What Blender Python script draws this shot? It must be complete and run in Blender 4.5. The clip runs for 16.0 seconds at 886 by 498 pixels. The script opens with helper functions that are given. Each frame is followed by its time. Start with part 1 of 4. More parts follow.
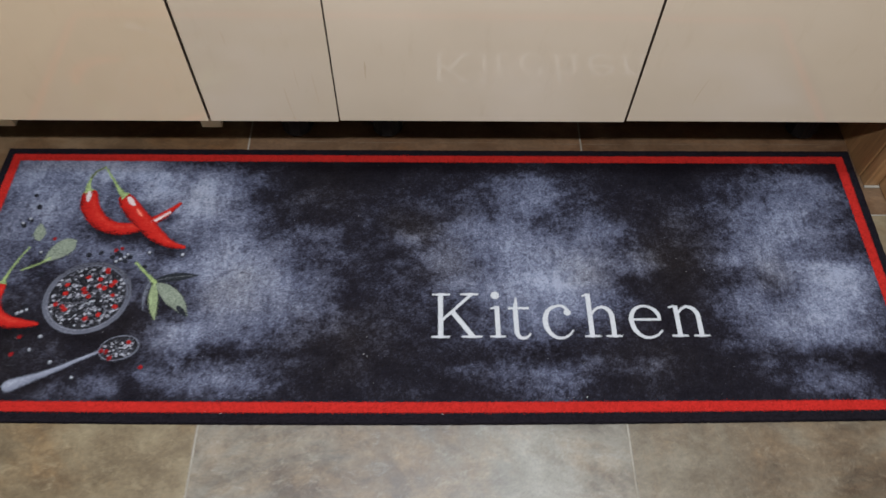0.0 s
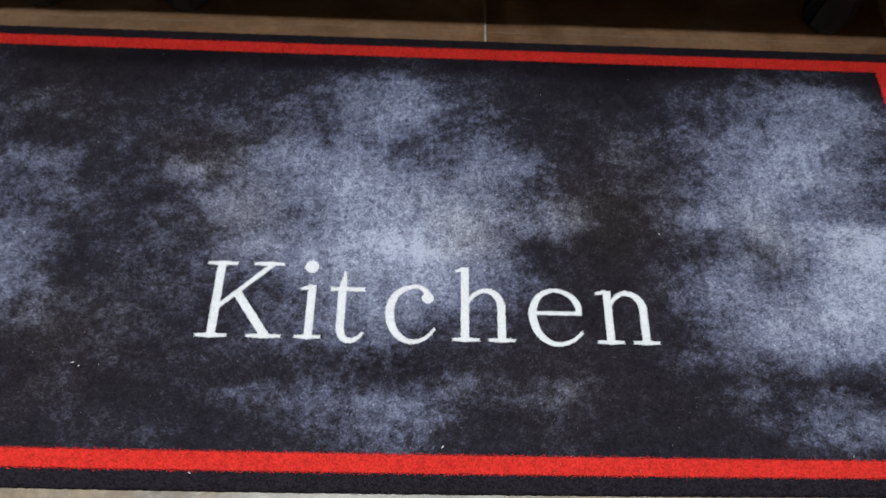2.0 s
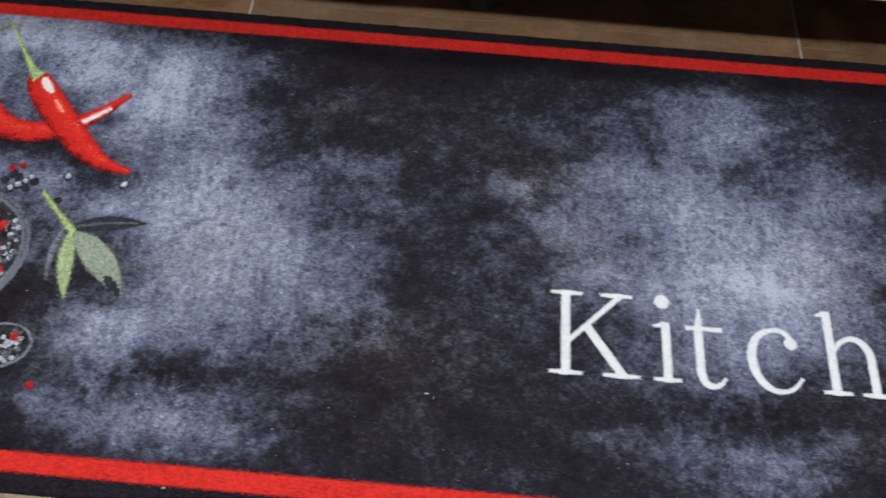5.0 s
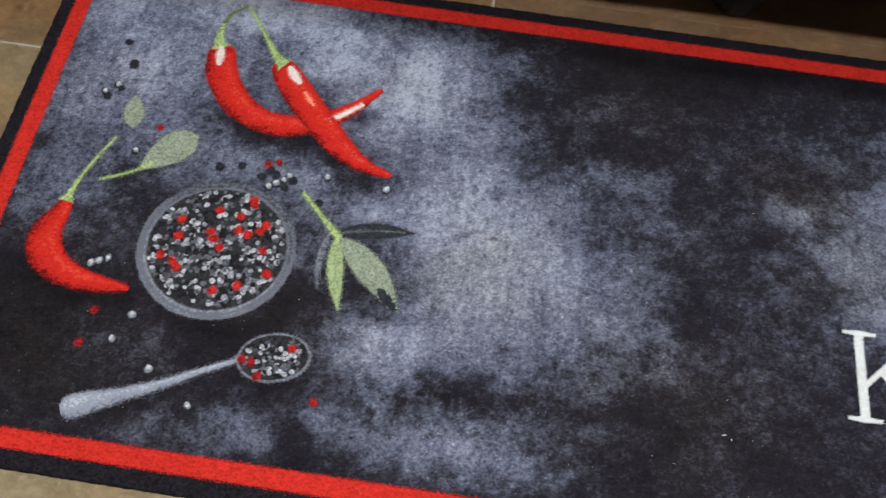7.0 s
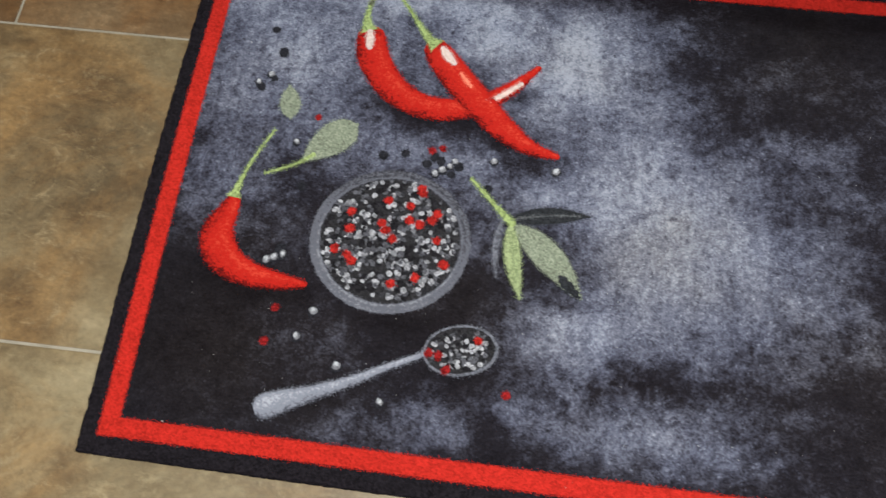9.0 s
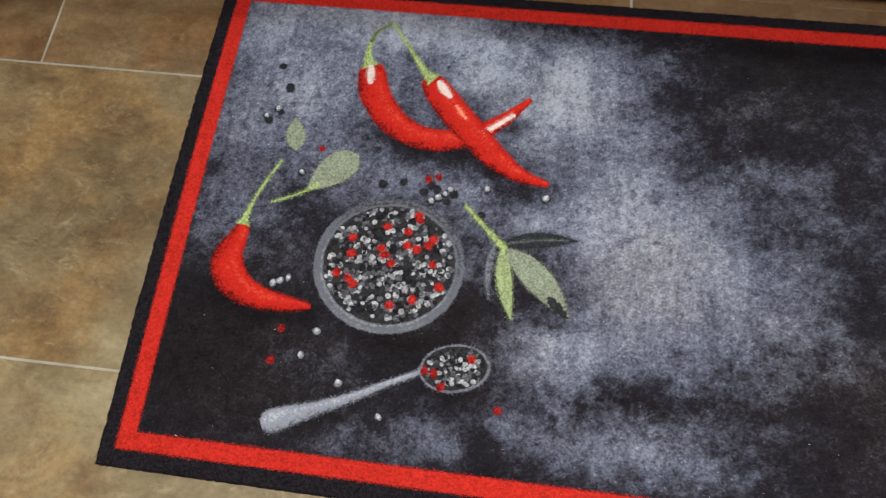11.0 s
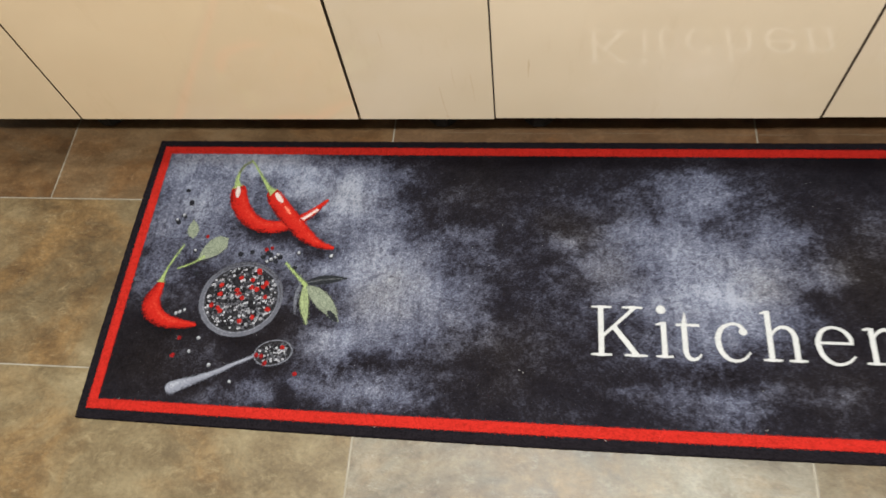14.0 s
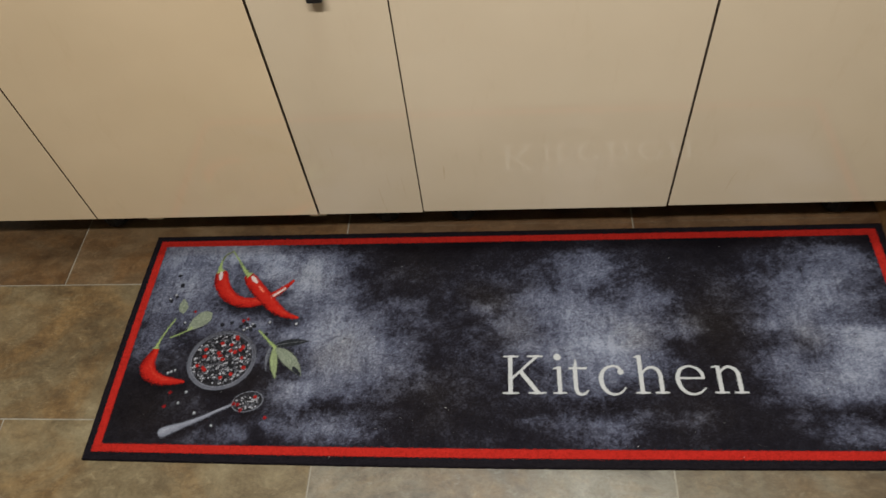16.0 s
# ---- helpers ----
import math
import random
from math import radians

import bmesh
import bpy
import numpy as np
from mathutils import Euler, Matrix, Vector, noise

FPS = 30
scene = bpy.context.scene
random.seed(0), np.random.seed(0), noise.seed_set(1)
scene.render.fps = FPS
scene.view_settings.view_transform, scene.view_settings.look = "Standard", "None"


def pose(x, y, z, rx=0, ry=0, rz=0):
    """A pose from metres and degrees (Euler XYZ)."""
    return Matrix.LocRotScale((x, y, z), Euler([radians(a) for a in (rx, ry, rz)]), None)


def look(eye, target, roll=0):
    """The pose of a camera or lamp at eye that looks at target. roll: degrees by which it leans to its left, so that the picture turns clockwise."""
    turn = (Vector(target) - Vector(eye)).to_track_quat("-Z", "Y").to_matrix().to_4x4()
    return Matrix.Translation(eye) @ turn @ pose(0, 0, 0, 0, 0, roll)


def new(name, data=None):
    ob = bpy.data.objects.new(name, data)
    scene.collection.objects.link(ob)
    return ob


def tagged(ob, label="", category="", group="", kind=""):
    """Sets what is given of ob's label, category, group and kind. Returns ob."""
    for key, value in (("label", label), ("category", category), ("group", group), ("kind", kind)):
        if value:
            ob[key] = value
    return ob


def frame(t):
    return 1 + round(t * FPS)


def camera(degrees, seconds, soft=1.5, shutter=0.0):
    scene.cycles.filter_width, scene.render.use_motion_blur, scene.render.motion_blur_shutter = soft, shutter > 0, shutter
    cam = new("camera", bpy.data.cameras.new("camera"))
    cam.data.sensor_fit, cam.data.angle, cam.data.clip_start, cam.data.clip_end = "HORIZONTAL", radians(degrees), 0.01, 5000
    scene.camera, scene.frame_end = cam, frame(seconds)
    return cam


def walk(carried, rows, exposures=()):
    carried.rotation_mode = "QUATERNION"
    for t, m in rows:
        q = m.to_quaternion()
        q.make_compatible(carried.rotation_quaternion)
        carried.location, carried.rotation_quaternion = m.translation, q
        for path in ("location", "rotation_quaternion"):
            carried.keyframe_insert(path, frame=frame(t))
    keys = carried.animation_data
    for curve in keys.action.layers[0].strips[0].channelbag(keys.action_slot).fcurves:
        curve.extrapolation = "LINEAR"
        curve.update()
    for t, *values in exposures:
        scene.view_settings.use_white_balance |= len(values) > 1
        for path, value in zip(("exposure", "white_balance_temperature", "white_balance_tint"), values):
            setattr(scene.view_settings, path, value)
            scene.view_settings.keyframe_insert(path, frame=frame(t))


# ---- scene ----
# The lens and the path: seconds, eye, target, roll
cam = camera(63.2, 16.0, soft=1.5, shutter=0.5)
PATH = [
    (0, (0.752, -0.344, 1.008), (0.786, 0.724, -0.682), 1.7),
    (0.5, (0.809, -0.261, 0.932), (0.839, 0.767, -0.783), 2.3),
    (1, (0.909, -0.174, 0.802), (0.937, 0.813, -0.937), 2.2),
    (1.5, (0.93, -0.135, 0.704), (0.997, 0.836, -1.043), 4.5),
    (2, (0.96, -0.105, 0.632), (1.014, 0.829, -1.136), 4.5),
    (2.5, (0.963, -0.098, 0.599), (1.021, 0.811, -1.181), 6.1),
    (3, (0.95, -0.089, 0.596), (1.03, 0.779, -1.204), 8.5),
    (3.5, (0.908, -0.087, 0.605), (0.984, 0.786, -1.193), 9.3),
    (4, (0.835, -0.083, 0.622), (0.832, 0.793, -1.177), 6.1),
    (4.5, (0.76, -0.065, 0.617), (0.71, 0.819, -1.176), 2.7),
    (5, (0.658, -0.052, 0.603), (0.647, 0.819, -1.197), 4.1),
    (5.2, (0.625, -0.046, 0.605), (0.627, 0.814, -1.2), 5.0),
    (7.5, (0.376, -0.013, 0.576), (0.359, 0.731, -1.281), 7.3),
    (8, (0.348, -0.012, 0.57), (0.31, 0.7, -1.299), 4.5),
    (8.5, (0.32, -0.01, 0.57), (0.265, 0.675, -1.308), 2.6),
    (9, (0.292, -0.007, 0.571), (0.186, 0.665, -1.31), -2.3),
    (9.2, (0.284, -0.004, 0.57), (0.167, 0.67, -1.309), -3.1),
    (11.3, (0.325, -0.013, 0.631), (0.171, 0.692, -1.234), -5.8),
    (11.5, (0.339, -0.023, 0.654), (0.174, 0.683, -1.21), -5.6),
    (12, (0.4, -0.041, 0.7), (0.186, 0.694, -1.148), -7.8),
    (12.5, (0.456, -0.063, 0.74), (0.233, 0.685, -1.101), -9.0),
    (13, (0.546, -0.105, 0.811), (0.303, 0.679, -1.013), -12.0),
    (13.5, (0.597, -0.157, 0.904), (0.373, 0.688, -0.895), -11.2),
    (14, (0.668, -0.224, 1.004), (0.418, 0.69, -0.758), -12.2),
    (14.5, (0.727, -0.278, 1.073), (0.434, 0.666, -0.666), -13.5),
    (15, (0.769, -0.326, 1.13), (0.463, 0.682, -0.571), -13.6),
    (15.5, (0.772, -0.376, 1.178), (0.514, 0.73, -0.468), -11.8),
    (16, (0.773, -0.432, 1.206), (0.584, 0.751, -0.395), -8.2),
]
walk(cam, [(t, look(e, g, r)) for t, e, g, r in PATH], exposures=[(0.0, -0.42, 5700, 14), (0.5, -0.50, 5720, 14), (1.5, -0.12, 5760, 13), (2.5, 0.02, 5800, 11), (5.0, -0.05, 5800, 12), (7.5, 0.0, 6100, 9), (9.0, 0.03, 6250, 9), (11.5, 0.0, 6450, 9), (12.5, 0.14, 6500, 10), (13.3, 0.18, 6500, 10), (14.5, -0.10, 6450, 10), (15.2, -0.38, 6450, 10), (16.0, -0.66, 6450, 10)])

# ---- light ----
world = bpy.data.worlds.new("world")
scene.world = world
world.use_nodes = True
world.node_tree.nodes["Background"].inputs[0].default_value = (1.0, 0.9, 0.78, 1)
world.node_tree.nodes["Background"].inputs[1].default_value = 0.0


def area_lamp(name, eye, target, sx, sy, watts, colour):
    data = bpy.data.lights.new(name, "AREA")
    data.shape, data.size, data.size_y, data.energy, data.color = "RECTANGLE", sx, sy, watts, colour
    ob = new(name, data)
    ob.matrix_world = look(eye, target)
    return ob


# a lamp in the middle of the kitchen, behind the walker, and one over the edge of the worktop
area_lamp("ceiling_lamp", (0.75, -0.97, 2.40), (0.75, -0.97, 0.0), 0.9, 0.10, 109, (1.0, 0.965, 0.90))
area_lamp("worktop_lamp", (0.82, 0.28, 2.42), (0.82, 0.28, 0.0), 0.55, 0.25, 38, (0.90, 1.0, 1.0))

# ---- materials ----


class Nodes:
    """A short hand for node materials."""

    def __init__(self, name):
        self.mat = bpy.data.materials.new(name)
        self.mat.use_nodes = True
        self.tree = self.mat.node_tree
        self.bsdf = self.tree.nodes["Principled BSDF"]

    def put(self, kind, **values):
        n = self.tree.nodes.new(kind)
        for k, v in values.items():
            n.inputs[k.replace("_", " ")].default_value = v
        return n

    def link(self, a, b):
        self.tree.links.new(a, b)

    def coords(self, stretch=(1, 1, 1), shift=False):
        c = self.put("ShaderNodeTexCoord")
        m = self.put("ShaderNodeMapping")
        m.inputs["Scale"].default_value = stretch
        self.link(c.outputs["Object"], m.inputs["Vector"])
        if shift:
            info = self.put("ShaderNodeObjectInfo")
            mul = self.put("ShaderNodeVectorMath")
            mul.operation = "SCALE"
            mul.inputs[0].default_value = (37.0, 53.0, 11.0)
            self.link(info.outputs["Random"], mul.inputs["Scale"])
            self.link(mul.outputs[0], m.inputs["Location"])
        return m.outputs["Vector"]

    def noise(self, vec, scale, detail=4.0, rough=0.6, distortion=0.0):
        n = self.put("ShaderNodeTexNoise", Scale=scale, Detail=detail, Roughness=rough, Distortion=distortion)
        self.link(vec, n.inputs["Vector"])
        return n.outputs["Fac"]

    def ramp(self, fac, *stops):
        n = self.put("ShaderNodeValToRGB")
        e = n.color_ramp.elements
        while len(e) < len(stops):
            e.new(0.5)
        for el, (p, c) in zip(e, stops):
            el.position, el.color = p, (*c, 1)
        self.link(fac, n.inputs[0])
        return n.outputs["Color"]

    def math(self, op, a, b):
        n = self.put("ShaderNodeMath")
        n.operation = op
        for i, v in enumerate((a, b)):
            if isinstance(v, (int, float)):
                n.inputs[i].default_value = v
            else:
                self.link(v, n.inputs[i])
        return n.outputs[0]

    def mix(self, fac, a, b, blend="MIX"):
        n = self.put("ShaderNodeMix")
        n.data_type, n.blend_type = "RGBA", blend
        for s, v in ((n.inputs[0], fac), (n.inputs[6], a), (n.inputs[7], b)):
            if isinstance(v, tuple):
                s.default_value = (*v, 1)
            elif isinstance(v, (int, float)):
                s.default_value = v
            else:
                self.link(v, s)
        return n.outputs[2]

    def bump(self, height, strength, distance):
        n = self.put("ShaderNodeBump", Strength=strength, Distance=distance)
        self.link(height, n.inputs["Height"])
        self.link(n.outputs[0], self.bsdf.inputs["Normal"])

    def done(self, colour, rough=0.5, specular=0.5, metal=0.0):
        for key, v in (("Base Color", colour), ("Roughness", rough), ("Specular IOR Level", specular), ("Metallic", metal)):
            s = self.bsdf.inputs[key]
            if isinstance(v, tuple):
                s.default_value = (*v, 1)
            elif isinstance(v, (int, float)):
                s.default_value = v
            else:
                self.link(v, s)
        return self.mat


def tufts(n, scale=720.0):
    """Cut pile: the tone of each tuft (about 0 to 1, mean 0.5) and its rounded height."""
    v = n.coords()
    cell = n.put("ShaderNodeTexVoronoi", Scale=scale)
    n.link(v, cell.inputs["Vector"])
    part_of = n.put("ShaderNodeSeparateColor")
    n.link(cell.outputs["Color"], part_of.inputs[0])
    fine = n.noise(v, 900, 3.0, 0.75)
    grain = n.math("ADD", n.math("MULTIPLY", part_of.outputs[0], 0.5), n.math("MULTIPLY", fine, 0.5))
    height = n.math("SUBTRACT", 1.0, n.math("MULTIPLY", cell.outputs["Distance"], 1.0))
    return v, grain, n.math("ADD", n.math("MULTIPLY", height, 0.6), n.math("MULTIPLY", fine, 0.6)), part_of.outputs[1]


def pile_material(name, colour, spread=0.35, colour2=None):
    """Short cut pile of one print colour: speckled tufts and a soft nap."""
    n = Nodes(name)
    v, grain, height, odd = tufts(n)
    mid = n.noise(v, 90, 3.0, 0.6)
    dark = tuple(c * (1 - spread) for c in colour)
    light = tuple(min(1.0, c * (1 + spread * 0.7)) for c in (colour2 or colour))
    f = n.math("ADD", n.math("MULTIPLY", grain, 0.7), n.math("MULTIPLY", mid, 0.3))
    col = n.ramp(f, (0.28, dark), (0.70, light))
    n.bump(height, 0.5, 0.0012)
    return n.done(col, 0.95, 0.02)


def shaded_pile(name, dark, mid, light):
    """Printed fruit: the print runs from a shaded rim to a lit middle, across the stroke."""
    n = Nodes(name)
    a = n.put("ShaderNodeAttribute")
    a.attribute_name = "across"
    v, grain, height, odd = tufts(n)
    blot = n.noise(v, 60, 4.0, 0.65)
    t = n.math("ADD", a.outputs["Fac"], n.math("MULTIPLY", n.math("SUBTRACT", blot, 0.5), 0.9))
    t = n.math("ADD", t, n.math("MULTIPLY", n.math("SUBTRACT", grain, 0.5), 1.0))
    n.bump(height, 0.5, 0.0012)
    return n.done(n.ramp(t, (0.0, dark), (0.42, mid), (0.74, mid), (1.0, light)), 0.95, 0.05)


def island_material(name, dark, mid, light):
    """Printed peppercorns, each with a tone of its own."""
    n = Nodes(name)
    geo = n.put("ShaderNodeNewGeometry")
    tone = n.ramp(geo.outputs["Random Per Island"], (0.0, dark), (0.26, dark), (0.42, mid), (0.66, mid), (0.82, light))
    v, grain, height, odd = tufts(n)
    shade = n.ramp(grain, (0.25, (0.42, 0.42, 0.42)), (0.72, (1.3, 1.3, 1.3)))
    n.bump(height, 0.5, 0.0012)
    return n.done(n.mix(1.0, tone, shade, "MULTIPLY"), 0.95, 0.02)


def field_material():
    """The grunge print of the mat's field, from the woven tone carried by the mesh."""
    n = Nodes("printed_field")
    a = n.put("ShaderNodeAttribute")
    a.attribute_name = "tone"
    tone = a.outputs["Fac"]
    w = n.put("ShaderNodeAttribute")
    w.attribute_name = "warm"
    v, grain, height, odd = tufts(n)
    crumb = n.noise(v, 210, 4.0, 0.72)
    fleck = n.noise(n.coords((1, 1.15, 1)), 120, 4.0, 0.70)
    t = n.math("ADD", tone, n.math("MULTIPLY", n.math("SUBTRACT", crumb, 0.5), n.math("ADD", n.math("MULTIPLY", tone, 1.10), 0.08)))
    t = n.math("ADD", t, n.math("MULTIPLY", n.math("SUBTRACT", grain, 0.5), n.math("ADD", n.math("MULTIPLY", tone, 0.52), 0.13)))
    stray = n.ramp(odd, (0.955, (0, 0, 0)), (0.985, (1, 1, 1)))
    t = n.math("ADD", t, n.math("MULTIPLY", stray, n.math("ADD", n.math("MULTIPLY", tone, 0.30), 0.03)))
    spots = n.ramp(fleck, (0.34, (1, 1, 1)), (0.42, (0, 0, 0)))
    t = n.math("SUBTRACT", t, n.math("MULTIPLY", spots, n.math("MULTIPLY", tone, 0.20)))
    blue = n.ramp(t, (0.04, (0.0054, 0.0045, 0.0060)), (0.20, (0.0128, 0.0113, 0.0150)), (0.32, (0.030, 0.030, 0.043)), (0.45, (0.058, 0.061, 0.088)), (0.64, (0.112, 0.119, 0.162)), (1.05, (0.24, 0.255, 0.315)))
    brown = n.ramp(t, (0.04, (0.0064, 0.0049, 0.0050)), (0.20, (0.0150, 0.0122, 0.0128)), (0.32, (0.034, 0.031, 0.034)), (0.45, (0.064, 0.061, 0.069)), (0.64, (0.124, 0.121, 0.136)), (1.05, (0.255, 0.255, 0.27)))
    n.bump(height, 0.55, 0.0014)
    return n.done(n.mix(w.outputs["Fac"], blue, brown), 0.95, 0.02)


def tile_material():
    """Slate-look porcelain; each tile's own tone is its object colour."""
    n = Nodes("slate_look_porcelain")
    v = n.coords((1, 1.3, 1), shift=True)
    big = n.noise(v, 3.4, 4.0, 0.55, 0.5)
    mid = n.noise(v, 16, 9.0, 0.75, 0.3)
    fine = n.noise(v, 150, 6.0, 0.8)
    scratch = n.noise(n.coords((1, 1.6, 1), shift=True), 34, 10.0, 0.88, 0.6)
    rust = n.noise(v, 4.2, 6.0, 0.68, 0.8)
    t = n.math("ADD", n.math("MULTIPLY", big, 0.55), n.math("MULTIPLY", mid, 0.45))
    base = n.ramp(t, (0.375, (0.082, 0.058, 0.033)), (0.46, (0.139, 0.104, 0.061)), (0.54, (0.187, 0.148, 0.091)), (0.64, (0.256, 0.211, 0.138)))
    warm = n.ramp(rust, (0.44, (0, 0, 0)), (0.62, (0.66, 0.66, 0.66)))
    col = n.mix(warm, base, n.ramp(mid, (0.38, (0.088, 0.045, 0.018)), (0.60, (0.225, 0.130, 0.050))))
    pale = n.ramp(scratch, (0.53, (0, 0, 0)), (0.66, (0.46, 0.46, 0.46)))
    col = n.mix(pale, col, (0.33, 0.275, 0.18))
    speck = n.ramp(fine, (0.30, (0.66, 0.64, 0.60)), (0.50, (1, 1, 1)), (0.72, (1.3, 1.28, 1.22)))
    col = n.mix(0.7, col, speck, "MULTIPLY")
    own = n.put("ShaderNodeObjectInfo")
    col = n.mix(1.0, col, own.outputs["Color"], "MULTIPLY")
    rough = n.math("ADD", 0.28, n.math("MULTIPLY", mid, 0.24))
    n.bump(n.math("ADD", mid, n.math("MULTIPLY", fine, 0.4)), 0.3, 0.0016)
    return n.done(col, rough, 0.5)


def laminate_material():
    """Semi-gloss cream laminate of the cabinet fronts, a little wavy and rubbed."""
    n = Nodes("cream_laminate")
    v = n.coords(shift=True)
    cloud = n.noise(v, 2.4, 4.0, 0.55)
    dirt = n.noise(n.coords((1, 1, 0.25), shift=True), 26, 6.0, 0.7)
    fine = n.noise(v, 420, 2.0, 0.6)
    col = n.ramp(cloud, (0.3, (0.565, 0.452, 0.325)), (0.7, (0.635, 0.514, 0.380)))
    col = n.mix(0.3, col, n.ramp(dirt, (0.28, (0.86, 0.82, 0.76)), (0.42, (1, 1, 1))), "MULTIPLY")
    own = n.put("ShaderNodeObjectInfo")
    col = n.mix(1.0, col, own.outputs["Color"], "MULTIPLY")
    rough = n.math("ADD", 0.015, n.math("MULTIPLY", n.noise(v, 9, 5.0, 0.65), 0.035))
    n.bump(n.math("ADD", n.noise(v, 16, 2.0, 0.5), n.math("MULTIPLY", fine, 0.01)), 0.05, 0.0008)
    return n.done(col, rough, 0.75)


def plain_material(name, a, b, scale, rough, specular=0.5, metal=0.0, stretch=(1, 1, 1), relief=0.15):
    n = Nodes(name)
    v = n.coords(stretch, shift=True)
    f = n.noise(v, scale, 6.0, 0.65, 0.2)
    g = n.noise(v, scale * 9, 4.0, 0.6)
    col = n.ramp(n.math("ADD", n.math("MULTIPLY", f, 0.7), n.math("MULTIPLY", g, 0.3)), (0.33, a), (0.67, b))
    n.bump(g, relief, 0.001)
    return n.done(col, rough, specular, metal)


FIELD = field_material()
BLACK_PILE = pile_material("black_border_pile", (0.0098, 0.0082, 0.0104), 0.6)
RED_PILE = pile_material("red_border_pile", (0.335, 0.0165, 0.0115), 0.38)
CHILLI_RED = shaded_pile("printed_chilli_red", (0.070, 0.004, 0.004), (0.33, 0.012, 0.008), (0.43, 0.036, 0.020))
PEWTER = shaded_pile("printed_pewter", (0.050, 0.052, 0.066), (0.165, 0.172, 0.210), (0.28, 0.29, 0.33))
BOWL_RIM = shaded_pile("printed_bowl_rim", (0.030, 0.030, 0.037), (0.088, 0.090, 0.110), (0.17, 0.175, 0.20))
DARK_RED = pile_material("printed_shaded_red", (0.17, 0.010, 0.011), 0.7)
STEM_GREEN = pile_material("printed_stem_green", (0.225, 0.285, 0.11), 0.6)
DARK_STEM = pile_material("printed_dark_stem", (0.105, 0.115, 0.066), 0.6)
LEAF_GREEN = pile_material("printed_sage_green", (0.168, 0.188, 0.140), 0.48)
LEAF_BRIGHT = pile_material("printed_light_green", (0.205, 0.245, 0.125), 0.45)
LEAF_DARK = pile_material("printed_dark_leaf", (0.020, 0.021, 0.024), 0.5)
VEIN_PRINT = pile_material("printed_vein_grey", (0.075, 0.078, 0.084), 0.6)
RIM_PRINT = pile_material("printed_rim_grey", (0.105, 0.108, 0.130), 0.6)
BOWL_DARK = pile_material("printed_bowl_inside", (0.020, 0.019, 0.021), 0.5)
LETTER_WHITE = pile_material("printed_white", (0.412, 0.410, 0.406), 0.14)
GLINT = pile_material("printed_glint", (0.50, 0.40, 0.365), 0.3)
BERRY_RED = pile_material("printed_red_corn", (0.25, 0.014, 0.012), 0.75)
BERRY_WHITE = pile_material("printed_pale_corn", (0.31, 0.315, 0.34), 0.6)
BERRY_GREY = pile_material("printed_grey_corn", (0.13, 0.13, 0.145), 0.5)
BERRY_BLACK = pile_material("printed_black_corn", (0.016, 0.016, 0.020), 0.5)
CORNS = island_material("printed_pepper_mix", (0.012, 0.011, 0.013), (0.072, 0.072, 0.084), (0.29, 0.29, 0.315))
RUBBER = plain_material("black_rubber", (0.012, 0.012, 0.013), (0.025, 0.025, 0.027), 40, 0.7)
TILE = tile_material()
GROUT = plain_material("pale_grout", (0.15, 0.128, 0.092), (0.31, 0.28, 0.225), 7, 0.9)
LAMINATE = laminate_material()
SEAM_SHADE = plain_material("door_seam_shade_brown", (0.060, 0.034, 0.018), (0.095, 0.056, 0.030), 30, 0.6)
CARCASS = plain_material("carcass_brown", (0.050, 0.024, 0.012), (0.085, 0.044, 0.022), 12, 0.7, stretch=(1, 6, 6))
BOUNCE_BOARD = plain_material("pale_bounce_board", (0.34, 0.24, 0.15), (0.42, 0.31, 0.20), 12, 0.7, stretch=(1, 6, 6))
PLASTIC = plain_material("black_plastic", (0.005, 0.005, 0.006), (0.009, 0.009, 0.010), 60, 0.55, 0.3)
CREAM_BLOCK = plain_material("cream_plastic", (0.74, 0.62, 0.38), (0.83, 0.72, 0.47), 20, 0.45)
OAK = plain_material("oak_veneer", (0.150, 0.074, 0.027), (0.34, 0.188, 0.075), 14, 0.42, stretch=(6, 6, 0.35))
METAL = plain_material("dark_metal", (0.035, 0.038, 0.045), (0.07, 0.075, 0.085), 50, 0.3, metal=0.9)
STAIN = plain_material("dried_drip", (0.47, 0.36, 0.245), (0.55, 0.44, 0.315), 60, 0.15)
PAINT = plain_material("wall_paint", (0.29, 0.285, 0.27), (0.34, 0.335, 0.32), 6, 0.85)
BOUNCE_WALL = plain_material("cream_bounce_paint", (0.66, 0.62, 0.53), (0.72, 0.68, 0.59), 6, 0.85)
CEILING = plain_material("ceiling_paint", (0.64, 0.64, 0.63), (0.68, 0.68, 0.67), 6, 0.9)

# ---- mesh helpers ----


def part(name, bm, material, parent=None, label="", at=None):
    """Links a bmesh as one mesh object, under a thing or a part."""
    me = bpy.data.meshes.new(name)
    bm.to_mesh(me)
    bm.free()
    me.materials.append(material)
    ob = new(name, me)
    if parent is not None:
        ob.parent = parent
    if at is not None:
        ob.matrix_basis = at
    return tagged(ob, label)


def thing(name, x, y, z, label, category, group="", kind=""):
    ob = new(name)
    ob.matrix_basis = pose(x, y, z)
    return tagged(ob, label, category, group, kind)


